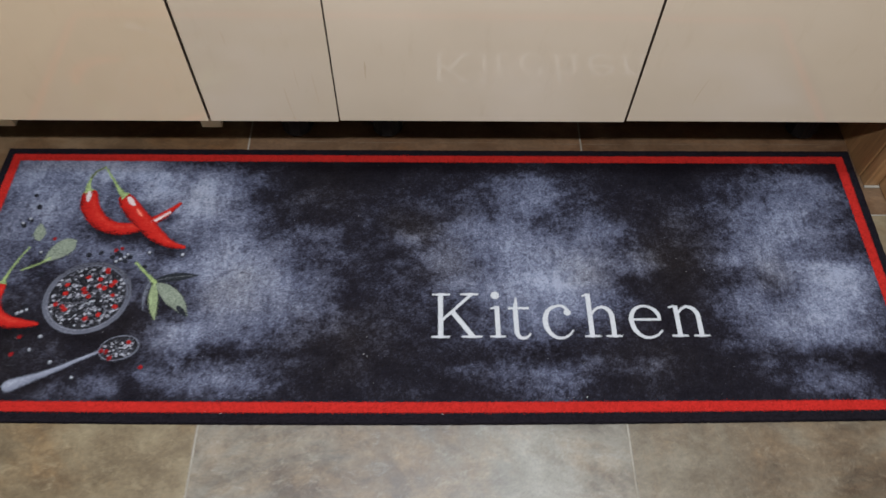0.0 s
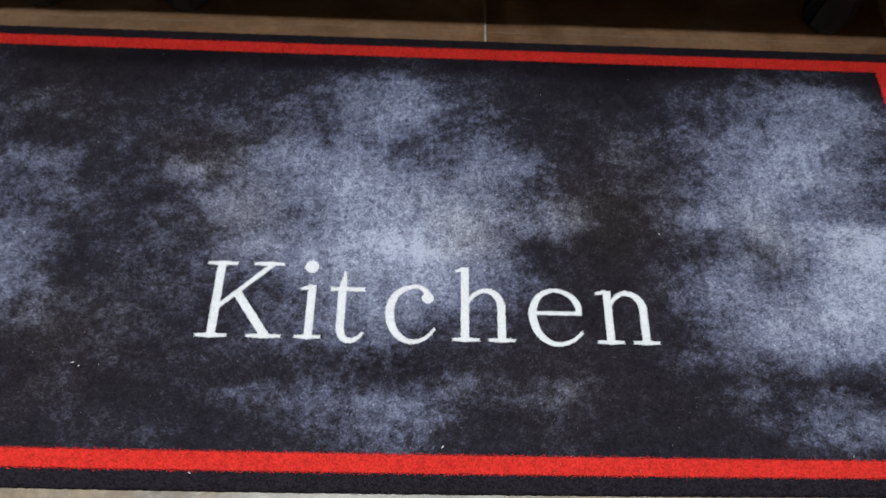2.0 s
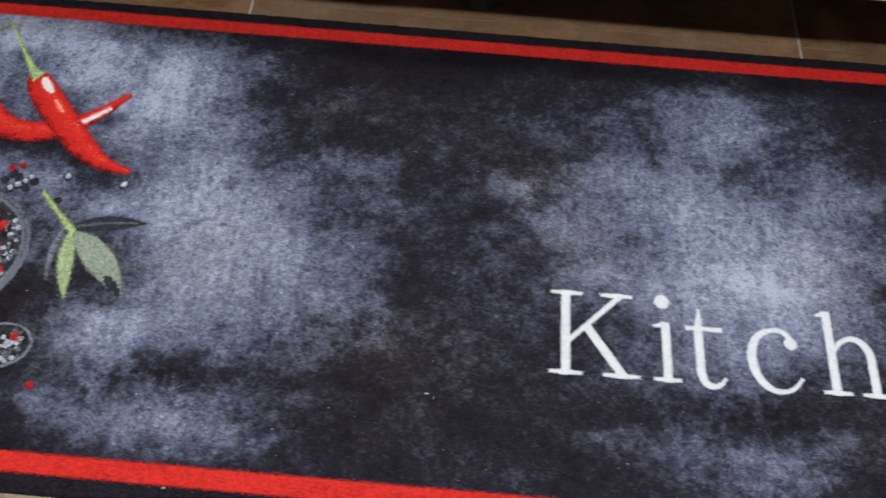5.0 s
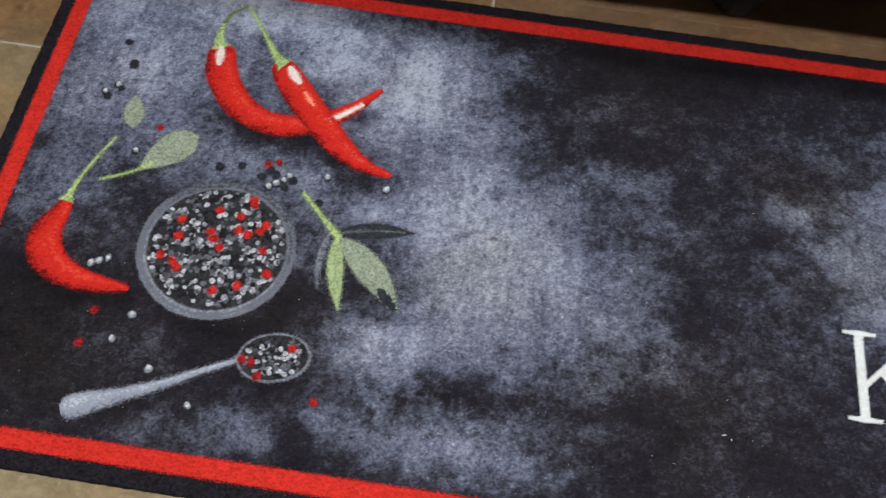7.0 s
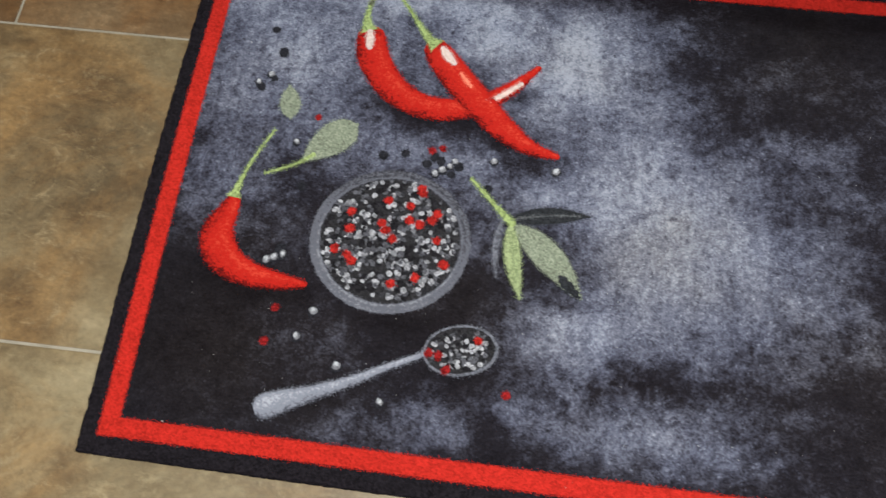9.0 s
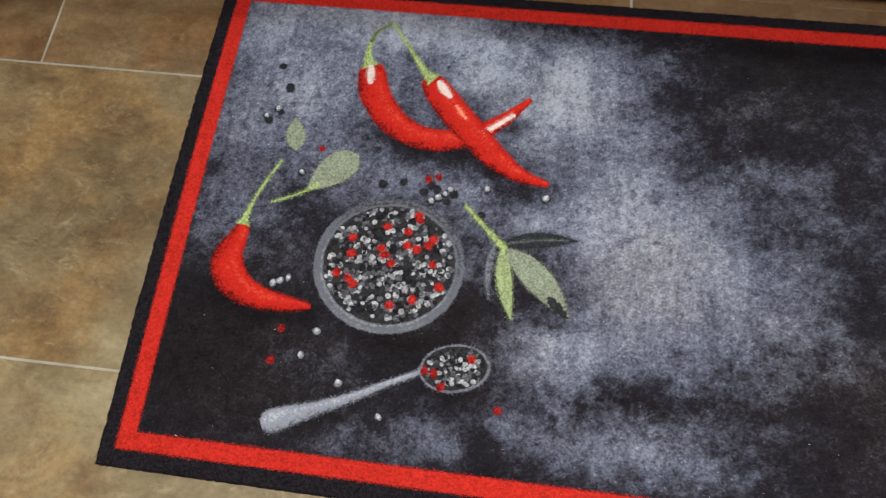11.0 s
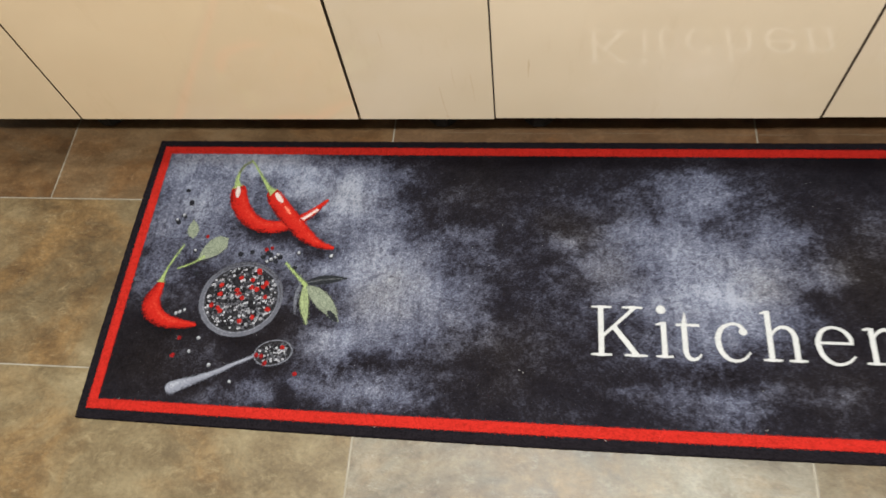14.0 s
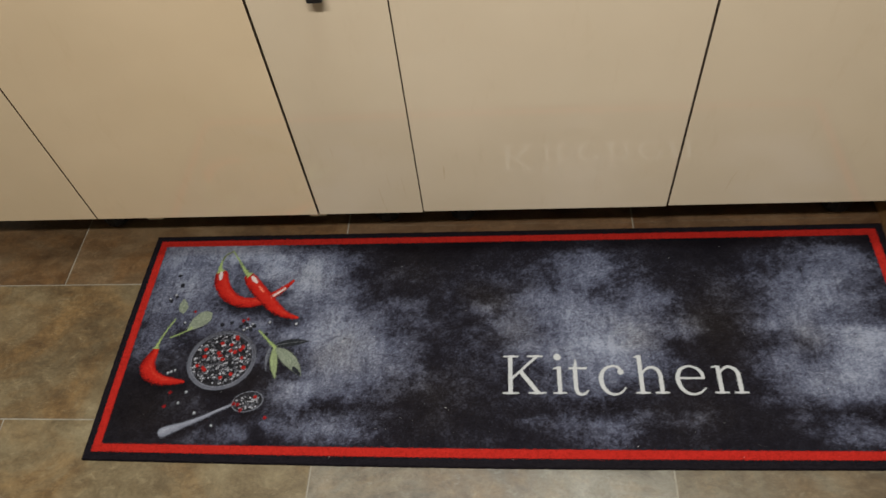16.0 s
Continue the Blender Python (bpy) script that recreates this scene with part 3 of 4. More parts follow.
    # dark holes and notches in the columns, and the black strip along the far stripe
    for cx, cy, sx, sy, a in ((0.941, 0.336, 0.026, 0.016, 0.16), (1.082, 0.231, 0.015, 0.021, 0.22), (1.235, 0.226, 0.020, 0.016, 0.25), (0.632, 0.235, 0.030, 0.026, 0.18),
                              (0.744, 0.245, 0.045, 0.016, 0.15), (0.687, 0.273, 0.028, 0.006, 0.30), (0.73, 0.466, 0.15, 0.018, 0.60), (1.16, 0.466, 0.17, 0.018, 0.60), (0.60, 0.45, 0.09, 0.022, 0.40),
                              (1.14, 0.44, 0.07, 0.03, 0.45), (0.06, 0.10, 0.06, 0.08, 0.30), (1.15, 0.20, 0.03, 0.07, 0.20), (1.47, 0.45, 0.03, 0.04, 0.5), (1.42, 0.345, 0.024, 0.010, 0.25)):
        tone = tone * (1 - a * spot(cx, cy, sx, sy))
    # soft printed shadows under the chillies, the bowl and the spoon
    for cx, cy, sx, sy, a in ((0.192, 0.331, 0.020, 0.014, 0.45), (0.222, 0.316, 0.026, 0.012, 0.60), (0.262, 0.314, 0.022, 0.012, 0.60),
                              (0.300, 0.299, 0.016, 0.012, 0.55), (0.330, 0.284, 0.020, 0.010, 0.50), (0.318, 0.350, 0.018, 0.010, 0.40),
                              (0.072, 0.160, 0.016, 0.014, 0.40), (0.104, 0.141, 0.026, 0.010, 0.45), (0.140, 0.141, 0.018, 0.009, 0.40),
                              (0.222, 0.128, 0.050, 0.010, 0.45), (0.284, 0.165, 0.012, 0.022, 0.40), (0.185, 0.060, 0.040, 0.010, 0.35), (0.365, 0.158, 0.022, 0.010, 0.35), (0.290, 0.090, 0.030, 0.008, 0.35)):
        tone = tone * (1 - a * np.exp(-((xs - cx) / sx) ** 2 - ((ys - cy) / sy) ** 2))
    # brownish stretches between the columns
    for cx, cy, sx, sy, a in ((0.778, 0.272, 0.045, 0.045, 0.55), (0.728, 0.324, 0.05, 0.04, 0.8), (0.357, 0.390, 0.06, 0.035, 0.35), (0.445, 0.205, 0.05, 0.05, 0.6), (1.012, 0.250, 0.05, 0.035, 0.7),
                              (1.15, 0.28, 0.06, 0.08, 0.9), (0.63, 0.12, 0.08, 0.06, 0.6), (1.30, 0.24, 0.04, 0.03, 0.5), (1.10, 0.10, 0.08, 0.05, 0.5), (0.10, 0.10, 0.10, 0.08, 0.6), (0.27, 0.14, 0.08, 0.05, 0.5), (0.58, 0.42, 0.08, 0.06, 0.5)):
        warm = np.maximum(warm, a * spot(cx, cy, sx, sy))
    # the worn break-up: crumbs at the rims, vertical brushing, rows of dark flecks low on each column
    f = fractal(xs, ys, 0.045, 0.040, 6, 71, 0.80)
    g = fractal(xs, ys, 0.014, 0.012, 4, 91, 0.85)
    h = fractal(xs, ys, 0.0075, 0.0062, 2, 131, 0.75)
    brush = fractal(xs, ys, 0.007, 0.055, 3, 151, 0.7)
    tone = tone + (0.24 * f + 0.23 * g) * (0.13 + tone * 0.85) + 0.26 * brush * np.clip(tone - 0.2, 0, 0.5)
    rim = np.exp(-((tone - 0.33) / 0.11) ** 2)
    tone = tone + 0.060 * np.tanh(3.5 * (g + 0.5 * f + 0.35 * h)) * rim
    low = np.exp(-((wy - 0.097) / 0.018) ** 2) * np.exp(-((np.mod(wx - 0.20, 0.478) - 0.235) / 0.115) ** 2)
    tone = tone * (1 - 0.18 * low) * (1 - 0.62 * np.clip(np.tanh(9 * (0.6 * g + 0.5 * h)), 0, 1) * low)
    tone = tone * (1 - 0.30 * np.clip(np.tanh(9 * (h - 0.33)), 0, 1) * np.clip(2.2 * tone - 0.2, 0, 1) * np.clip(0.35 + 1.5 * f, 0, 1))
    tone = 0.36 + (tone - 0.36) * 1.07
    return np.clip(tone, 0.03, 1.1), np.clip(0.04 + warm + 0.35 * f, 0, 1)


def field():
    """The printed field, a fine sheet that carries the tone of the print."""
    a, b = STRIPE - 0.001, STRIPE - 0.001
    step = 0.0017
    nx, ny = round((LONG - 2 * a) / step), round((WIDE - 2 * b) / step)
    xs, ys = np.meshgrid(np.linspace(a, LONG - a, nx + 1), np.linspace(b, WIDE - b, ny + 1))
    tone, warm = print_tone(xs, ys)
    z = PILE - 0.0004 + 0.00012 * value_noise(xs, ys, 0.005, 0.005, 5)
    co = np.stack([xs, ys, z], -1).reshape(-1, 3)
    i = np.arange((nx + 1) * (ny + 1)).reshape(ny + 1, nx + 1)
    quads = np.stack([i[:-1, :-1], i[:-1, 1:], i[1:, 1:], i[1:, :-1]], -1).reshape(-1, 4)
    me = bpy.data.meshes.new("printed_field")
    me.vertices.add(len(co))
    me.vertices.foreach_set("co", co.ravel())
    me.loops.add(quads.size)
    me.loops.foreach_set("vertex_index", quads.ravel())
    me.polygons.add(len(quads))
    me.polygons.foreach_set("loop_start", np.arange(0, quads.size, 4))
    me.update(calc_edges=True)
    at = me.attributes.new("tone", "FLOAT", "POINT")
    at.data.foreach_set("value", tone.ravel().astype(np.float32))
    at = me.attributes.new("warm", "FLOAT", "POINT")
    at.data.foreach_set("value", warm.ravel().astype(np.float32))
    me.materials.append(FIELD)
    ob = new("printed_field", me)
    ob.parent = mat
    return tagged(ob, "clouded blue-grey and black printed pile")


field()


def frame_band(inset0, inset1, z, material, name, label, wall=False):
    """A closed band round the mat, its two edges slightly frayed."""
    bm = bmesh.new()

    def loop(inset, zz, fuzz, seed):
        r = random.Random(seed)
        cs = [(inset, inset), (LONG - inset, inset), (LONG - inset, WIDE - inset), (inset, WIDE - inset)]
        counts = (480, 160, 480, 160)
        out = []
        for (p, q), n in zip(zip(cs, cs[1:] + cs[:1]), counts):
            for k in range(n):
                u = k / n
                out.append(bm.verts.new((p[0] + (q[0] - p[0]) * u + r.uniform(-fuzz, fuzz), p[1] + (q[1] - p[1]) * u + r.uniform(-fuzz, fuzz), zz)))
        return out

    def bridge(a, b):
        for i in range(len(a)):
            j = (i + 1) % len(a)
            bm.faces.new((a[i], a[j], b[j], b[i]))

    if not wall:
        for side, lx, ly, gx, gy in ((0, LONG, 0, 1, 0), (1, LONG, 0, 1, 0), (0, 0, WIDE, 0, 1), (1, 0, WIDE, 0, 1)):
            for inset, way in ((inset0, -1), (inset1, 1)):
                run = (LONG if gx else WIDE) - 2 * inset
                sgn = way if side == 0 else -way
                for k in range(round(run / 0.0012)):
                    u = inset + k * 0.0012
                    e = inset if side == 0 else (WIDE if gx else LONG) - inset
                    tuft(bm, u if gx else e, e if gx else u, 0 if gx else sgn, sgn if gx else 0, z, 0.0006)
    inner, outer = loop(inset1, z, 0.0002 if not wall else 0.0005, 3), loop(inset0 + (0.0015 if wall else 0.0), z - (0.0002 if wall else 0.0), 0.0006 if wall else 0.0002, 4)
    bridge(outer, inner)
    if wall:
        rim, low = loop(inset0, z - 0.0022, 0.0007, 5), loop(inset0 - 0.0005, 0.0, 0.0003, 6)
        bridge(rim, outer)
        bridge(low, rim)
    return part(name, bm, material, mat, label)


frame_band(0.0, BAND + 0.002, PILE - 0.0004, BLACK_PILE, "black_border", "black pile border", wall=True)
frame_band(BAND, STRIPE, PILE, RED_PILE, "red_stripe", "bright red woven stripe")
part("backing", boxed(0.004, 0.004, 0.0003, LONG - 0.004, WIDE - 0.004, 0.0018), RUBBER, mat, "thin black rubber backing")

# lettering, in millimetres from the foot of the first letter
INK = PILE + 0.0002


def letter(draw):
    bm = bmesh.new()
    level = [INK]

    def stroke(*pts, straight=False, ends=False):
        level[0] += 0.00003
        ribbon(bm, [(0.7535 + x / 992.0, 0.1278 + 0.006 * x / 1000 + y / 1000, 0.9 * w / 1000) for x, y, w in pts], level[0], 0.00030, straight, ends, 0.0018, 0.00024)

    def bar(xa, ya, xb, yb, w, w2=None):
        stroke((xa, ya, w), (xb, yb, w if w2 is None else w2), straight=True)

    def slab(xa, xb, y):
        """A serif that swells slightly towards its middle."""
        m = (xa + xb) / 2
        stroke((xa, y, 2.8), ((xa + m) / 2, y, 4.0), (m, y, 5.2), ((m + xb) / 2, y, 4.0), (xb, y, 2.8))

    draw(stroke, bar, slab, level, bm)
    part("letter", bm, LETTER_WHITE, mat, "white printed letter")


def letter_K(stroke, bar, slab, level, bm):
    bar(14, 1, 14, 76, 8.6)
    slab(0, 28, 2)
    slab(1, 29, 75.5)
    bar(16, 30, 62, 75, 4.6, 5.4)
    slab(45, 73, 75.5)
    bar(32, 45, 63, 2, 8.6)
    slab(46, 77, 2)


def letter_i(stroke, bar, slab, level, bm):
    bar(101.5, 1, 101.5, 54, 8.2)
    stroke((91, 50, 2.2), (96, 51, 4.0), (101, 52, 5.5))
    slab(89.5, 113, 2)
    disc(bm, 0.7535 + 0.1000, 0.1284 + 0.0735, 0.0064, 0.0064, level[0], sides=22, fuzz=0.0003, fray=0.0004)


def letter_t(stroke, bar, slab, level, bm):
    stroke((131.5, 69, 2.0), (131, 60, 5.0), (130, 48, 8.0), (130, 20, 8.2), (130.5, 8, 8.2), (134, 1, 7.0), (141, -1, 5.2), (147, 2, 3.8), (151, 7, 2.4))
    bar(119, 50.5, 151, 50.5, 4.4)


def letter_c(stroke, bar, slab, level, bm):
    stroke((210, 45, 7.5), (208, 50.5, 5.6), (200, 54.5, 4.4), (189, 52.5, 5.4), (179, 44, 7.6), (175, 29, 8.8), (178, 13, 8.2), (187, 2, 6.4), (198, -1, 4.8), (209, 3, 3.6), (217, 12, 2.6))
    disc(bm, 0.7535 + 0.2118, 0.1291 + 0.0430, 0.0056, 0.0056, level[0] + 0.00003, sides=18, fuzz=0.0003)


def letter_h(stroke, bar, slab, level, bm):
    bar(245, 1, 245, 76, 8.4)
    stroke((236, 72, 2.2), (240.5, 73, 4.0), (245, 74, 5.0))
    slab(234, 258, 2)
    stroke((248, 40, 4.0), (254, 47.5, 4.6), (264, 52, 5.2), (273, 48.5, 7.0), (278.5, 39, 8.2), (279, 26, 8.4), (279, 1, 8.4))
    slab(267, 291, 2)


def letter_e(stroke, bar, slab, level, bm):
    stroke((352, 30, 5.0), (351, 39, 7.0), (344, 48.5, 5.8), (331, 53.5, 4.4), (317, 49, 6.0), (309.5, 37, 7.8), (308.5, 25, 8.4), (312.5, 11, 7.8), (322, 1.5, 6.0), (333, -1, 4.6), (345, 3, 3.8), (354, 11, 2.8))
    bar(309, 30, 354, 30, 4.2)


def letter_n(stroke, bar, slab, level, bm):
    bar(380, 1, 380, 54, 8.2)
    stroke((369, 51, 2.2), (374, 52, 4.0), (379, 52.5, 5.2))
    slab(368, 392, 2)
    stroke((382, 40, 4.0), (388, 47.5, 4.6), (397, 52, 5.2), (407, 48.5, 7.0), (412.5, 40, 8.2), (413, 26, 8.4), (413, 1, 8.4))
    slab(401, 425, 2)


for draw in (letter_K, letter_i, letter_t, letter_c, letter_h, letter_e, letter_n):
    letter(draw)


art = mat
SHIFT = Matrix.Translation((-0.0028, -0.0010, 0.0))


def print_ribbon(name, pts, material, lift=0.0, parent=mat, label="", ends=True):
    return part(name, ribbon(bmesh.new(), pts, INK + lift, 0.0007, False, ends), material, parent, label)


def leaf(x0, y0, x1, y1, wide, material, label, bend=0.0, lift=0.0002, parent=mat, vein=None, skew=0.85, blunt=0.8):
    """A pointed leaf from its base to its tip."""
    dx, dy = x1 - x0, y1 - y0
    pts = []
    for k in range(9):
        u = k / 8
        b = bend * math.sin(math.pi * u)
        pts.append((x0 + dx * u - dy * b, y0 + dy * u + dx * b, max(0.0012, wide * math.sin(math.pi * u ** skew) ** blunt)))
    ob = part("leaf", ribbon(bmesh.new(), pts, INK + lift, 0.0005), material, parent, label)
    if vein is not None:
        part("vein", ribbon(bmesh.new(), [(x, y, 0.0012) for x, y, w in pts[:-1]], INK + lift + 0.0001, 0.0003), vein, ob)
    return ob


# curved chilli, the straighter one across it, and the small one by the bowl
c1 = print_ribbon("chilli", [(0.172, 0.395, 0.028), (0.176, 0.378, 0.030), (0.186, 0.360, 0.029), (0.203, 0.341, 0.027), (0.228, 0.329, 0.024), (0.255, 0.328, 0.022), (0.280, 0.337, 0.018), (0.305, 0.354, 0.014), (0.329, 0.379, 0.006)], CHILLI_RED, 0.0001, label="curved red printed chilli")
print_ribbon("stem", [(0.169, 0.403, 0.017), (0.166, 0.411, 0.0085), (0.165, 0.428, 0.0045), (0.171, 0.446, 0.0028), (0.184, 0.457, 0.002)], STEM_GREEN, 0.0002, c1, ends=False)
print_ribbon("stem_tip", [(0.1652, 0.432, 0.0042), (0.171, 0.446, 0.0032), (0.184, 0.457, 0.0024)], DARK_STEM, 0.0004, c1, "dark dried stem tip", ends=False)
print_ribbon("glint", [(0.170, 0.402, 0.006), (0.171, 0.394, 0.008), (0.172, 0.385, 0.005)], GLINT, 0.0004, c1)
print_ribbon("glint", [(0.287, 0.339, 0.003), (0.298, 0.347, 0.005), (0.315, 0.361, 0.004)], GLINT, 0.0004, c1)
c2 = print_ribbon("chilli", [(0.235, 0.388, 0.025), (0.244, 0.376, 0.028), (0.258, 0.359, 0.029), (0.278, 0.338, 0.028), (0.301, 0.315, 0.024), (0.326, 0.298, 0.015), (0.351, 0.291, 0.006)], CHILLI_RED, 0.0005, label="straight red printed chilli across the other")
print_ribbon("stem", [(0.234, 0.393, 0.016), (0.226, 0.400, 0.0085), (0.212, 0.419, 0.0042), (0.196, 0.442, 0.0028), (0.184, 0.458, 0.002)], STEM_GREEN, 0.0006, c2, ends=False)
print_ribbon("glint", [(0.240, 0.391, 0.005), (0.245, 0.384, 0.009), (0.252, 0.376, 0.005)], GLINT, 0.0008, c2)
print_ribbon("glint", [(0.259, 0.366, 0.002), (0.264, 0.360, 0.004), (0.270, 0.353, 0.002)], pile_material("printed_pale_red", (0.62, 0.16, 0.10), 0.3), 0.0008, c2)
c3 = print_ribbon("chilli", [(0.079, 0.218, 0.014), (0.076, 0.206, 0.020), (0.072, 0.192, 0.027), (0.075, 0.177, 0.029), (0.088, 0.163, 0.026), (0.109, 0.155, 0.020), (0.133, 0.152, 0.014), (0.153, 0.152, 0.006)], CHILLI_RED, 0.0003, label="small red printed chilli")
print_ribbon("stem", [(0.079, 0.222, 0.012), (0.080, 0.230, 0.006), (0.084, 0.247, 0.003), (0.092, 0.269, 0.0026), (0.102, 0.291, 0.002)], STEM_GREEN, 0.0004, c3, ends=False)

# leaves
leaf(0.113, 0.303, 0.106, 0.337, 0.019, LEAF_GREEN, "small sage-green printed leaf")
l2 = leaf(0.132, 0.263, 0.174, 0.304, 0.031, LEAF_GREEN, "rounded sage-green printed leaf", 0.03, skew=1.45, blunt=0.50)
print_ribbon("stalk", [(0.140, 0.270, 0.004), (0.129, 0.261, 0.0032), (0.114, 0.253, 0.0024), (0.101, 0.2475, 0.0020)], STEM_GREEN, 0.0003, l2)
sprig = print_ribbon("sprig", [(0.280, 0.262, 0.003), (0.291, 0.251, 0.0035), (0.304, 0.238, 0.0045), (0.318, 0.225, 0.007)], STEM_GREEN, 0.0004, label="light green printed sprig")
leaf(0.316, 0.228, 0.383, 0.238, 0.016, LEAF_DARK, "dark printed leaf with a pale vein", 0.03, 0.0002, sprig, VEIN_PRINT)
leaf(0.317, 0.226, 0.330, 0.159, 0.014, LEAF_BRIGHT, "light green printed leaf", -0.03, 0.0003, sprig)
leaf(0.320, 0.224, 0.379, 0.165, 0.025, LEAF_GREEN, "grey-green printed leaf with a dark tip", 0.04, 0.0002, sprig)
part("dark_tip", ribbon(bmesh.new(), [(0.360, 0.183, 0.004), (0.366, 0.1765, 0.0085), (0.372, 0.1705, 0.0075), (0.3785, 0.1655, 0.002)], INK + 0.0004, 0.0030, fray=0.0012), LEAF_DARK, sprig, "dark printed leaf tip")
leaf(0.310, 0.228, 0.309, 0.176, 0.006, RIM_PRINT, "thin grey printed leaf", -0.06, 0.0001, sprig)

# bowl of pepper
BX, BY, BRX, BRY = 0.2180, 0.1985, 0.0675, 0.0640
bowl = part("bowl", ring(bmesh.new(), BX, BY, BRX, BRY, 0.0085, INK + 0.0003), BOWL_RIM, mat, "grey printed bowl rim")
bm = disc(bmesh.new(), BX, BY, BRX - 0.0080, BRY - 0.0080, INK + 0.0001, sides=64)
part("bowl_inside", bm, BOWL_DARK, bowl)
bm = bmesh.new()
for k in range(720):
    a, r = rng.uniform(0, 2 * math.pi), math.sqrt(rng.random())
    s = rng.uniform(0.0016, 0.0028)
    disc(bm, BX + r * (BRX - 0.0102) * math.cos(a), BY + 0.001 + r * (BRY - 0.0102) * math.sin(a), s * rng.uniform(0.8, 1.3), s, INK + 0.00015 + k * 4e-7, rng.uniform(0, 3), 8, 0.0003)
tagged(part("pepper_filling", bm, CORNS, bowl, "black, grey and white printed peppercorns"), kind="stuff")


corn_level = [0]


def berry(x, y, r, material, parent=None, lift=0.0005):
    """One printed corn; the pale ones have a dark underside and a light top."""
    corn_level[0] = (corn_level[0] + 1) % 40
    lift += 0.000004 * corn_level[0]
    sx, sy, t = r * rng.uniform(0.9, 1.15), r * rng.uniform(0.85, 1.05), rng.uniform(0, 3)
    below = BERRY_BLACK if material is BERRY_WHITE else material
    ob = part("peppercorn", disc(bmesh.new(), x, y - (0.0012 if below is not material else 0.0), sx * 1.08, sy * 1.1, INK + lift - 0.0002, t, 12, 0.0005, 0.0005), below, parent or art)
    if material is BERRY_WHITE:
        part("pale_side", disc(bmesh.new(), x, y, sx * 0.95, sy * 0.9, INK + lift - 0.0001, t, 12, 0.0006), BERRY_GREY, ob)
        part("glint", disc(bmesh.new(), x - 0.0003, y + 0.0005, sx * 0.62, sy * 0.55, INK + lift, t, 10, 0.0005), BERRY_WHITE, ob)


for dx, dy in ((-6, 35), (-36, 22), (-35, 6), (-45, -13), (-34, -17), (-29, -22), (-9, 14), (-5, 8), (2, 1), (13, 32), (14, 19), (23, 16), (21, 49), (22, 45), (37, 27), (33, 21), (39, 3), (47, -17), (6, -38), (25, -31)):
    berry(BX + dx / 1000, BY + dy / 1000, 0.0034, BERRY_RED, bowl, 0.0010)

# spoon with pepper in it
spoon = print_ribbon("spoon", [(0.1335, 0.0475, 0.0100), (0.1370, 0.0492, 0.0176), (0.1435, 0.0522, 0.0196), (0.152, 0.0560, 0.0180), (0.166, 0.0617, 0.0146), (0.184, 0.0690, 0.0110), (0.206, 0.0790, 0.0082), (0.229, 0.0912, 0.0060), (0.251, 0.1020, 0.0050), (0.262, 0.1080, 0.0060)], PEWTER, 0.0002, label="pewter-grey printed spoon full of pepper", ends=False)
part("spoon_bowl", disc(bmesh.new(), 0.2870, 0.1120, 0.0300, 0.0205, INK + 0.00015, 0.22, 48, 0.0004, 0.0006), RIM_PRINT, spoon)
part("spoon_hollow", disc(bmesh.new(), 0.2866, 0.1122, 0.0278, 0.0184, INK + 0.00022, 0.22, 40, 0.0006), BOWL_DARK, spoon)
bm = bmesh.new()
for k in range(150):
    a, r = rng.uniform(0, 2 * math.pi), math.sqrt(rng.random())
    px, py, s = r * 0.0255 * math.cos(a), r * 0.0163 * math.sin(a), rng.uniform(0.0012, 0.0022)
    disc(bm, 0.2866 + px * 0.976 - py * 0.218, 0.1122 + px * 0.218 + py * 0.976, s * 1.15, s, INK + 0.00026 + k * 4e-7, rng.uniform(0, 3), 8, 0.0003)
tagged(part("pepper_filling", bm, CORNS, spoon, "black and white printed peppercorns"), kind="stuff")
for x, y in ((0.300, 0.121), (0.262, 0.107), (0.270, 0.106), (0.277, 0.095)):
    berry(x, y, 0.0030, BERRY_RED if x > 0.29 else DARK_RED, spoon, 0.0010)

# loose corns strewn over the field
for x, y in ((0.077, 0.338), (0.087, 0.347), (0.123, 0.281), (0.298, 0.281), (0.352, 0.277), (0.260, 0.272), (0.248, 0.264), (0.165, 0.131), (0.155, 0.109), (0.191, 0.089), (0.229, 0.065), (0.124, 0.173), (0.131, 0.176), (0.118, 0.170), (0.264, 0.277), (0.254, 0.268)):
    berry(x, y, rng.uniform(0.0029, 0.0038), BERRY_WHITE)
for x, y in ((0.082, 0.395), (0.094, 0.371), (0.201, 0.276), (0.220, 0.280), (0.135, 0.239), (0.295, 0.254), (0.080, 0.333), (0.090, 0.343), (0.240, 0.272), (0.252, 0.276), (0.268, 0.272), (0.246, 0.279), (0.262, 0.264), (0.128, 0.180)):
    berry(x, y, rng.uniform(0.0032, 0.0042), BERRY_BLACK, lift=0.0003)
for x, y in ((0.138, 0.307), (0.134, 0.130), (0.130, 0.102), (0.326, 0.081), (0.243, 0.285), (0.252, 0.288)):
    berry(x, y, 0.0027, DARK_RED)

# loose fibres that stand out from the cut edge of the mat
bm = bmesh.new()
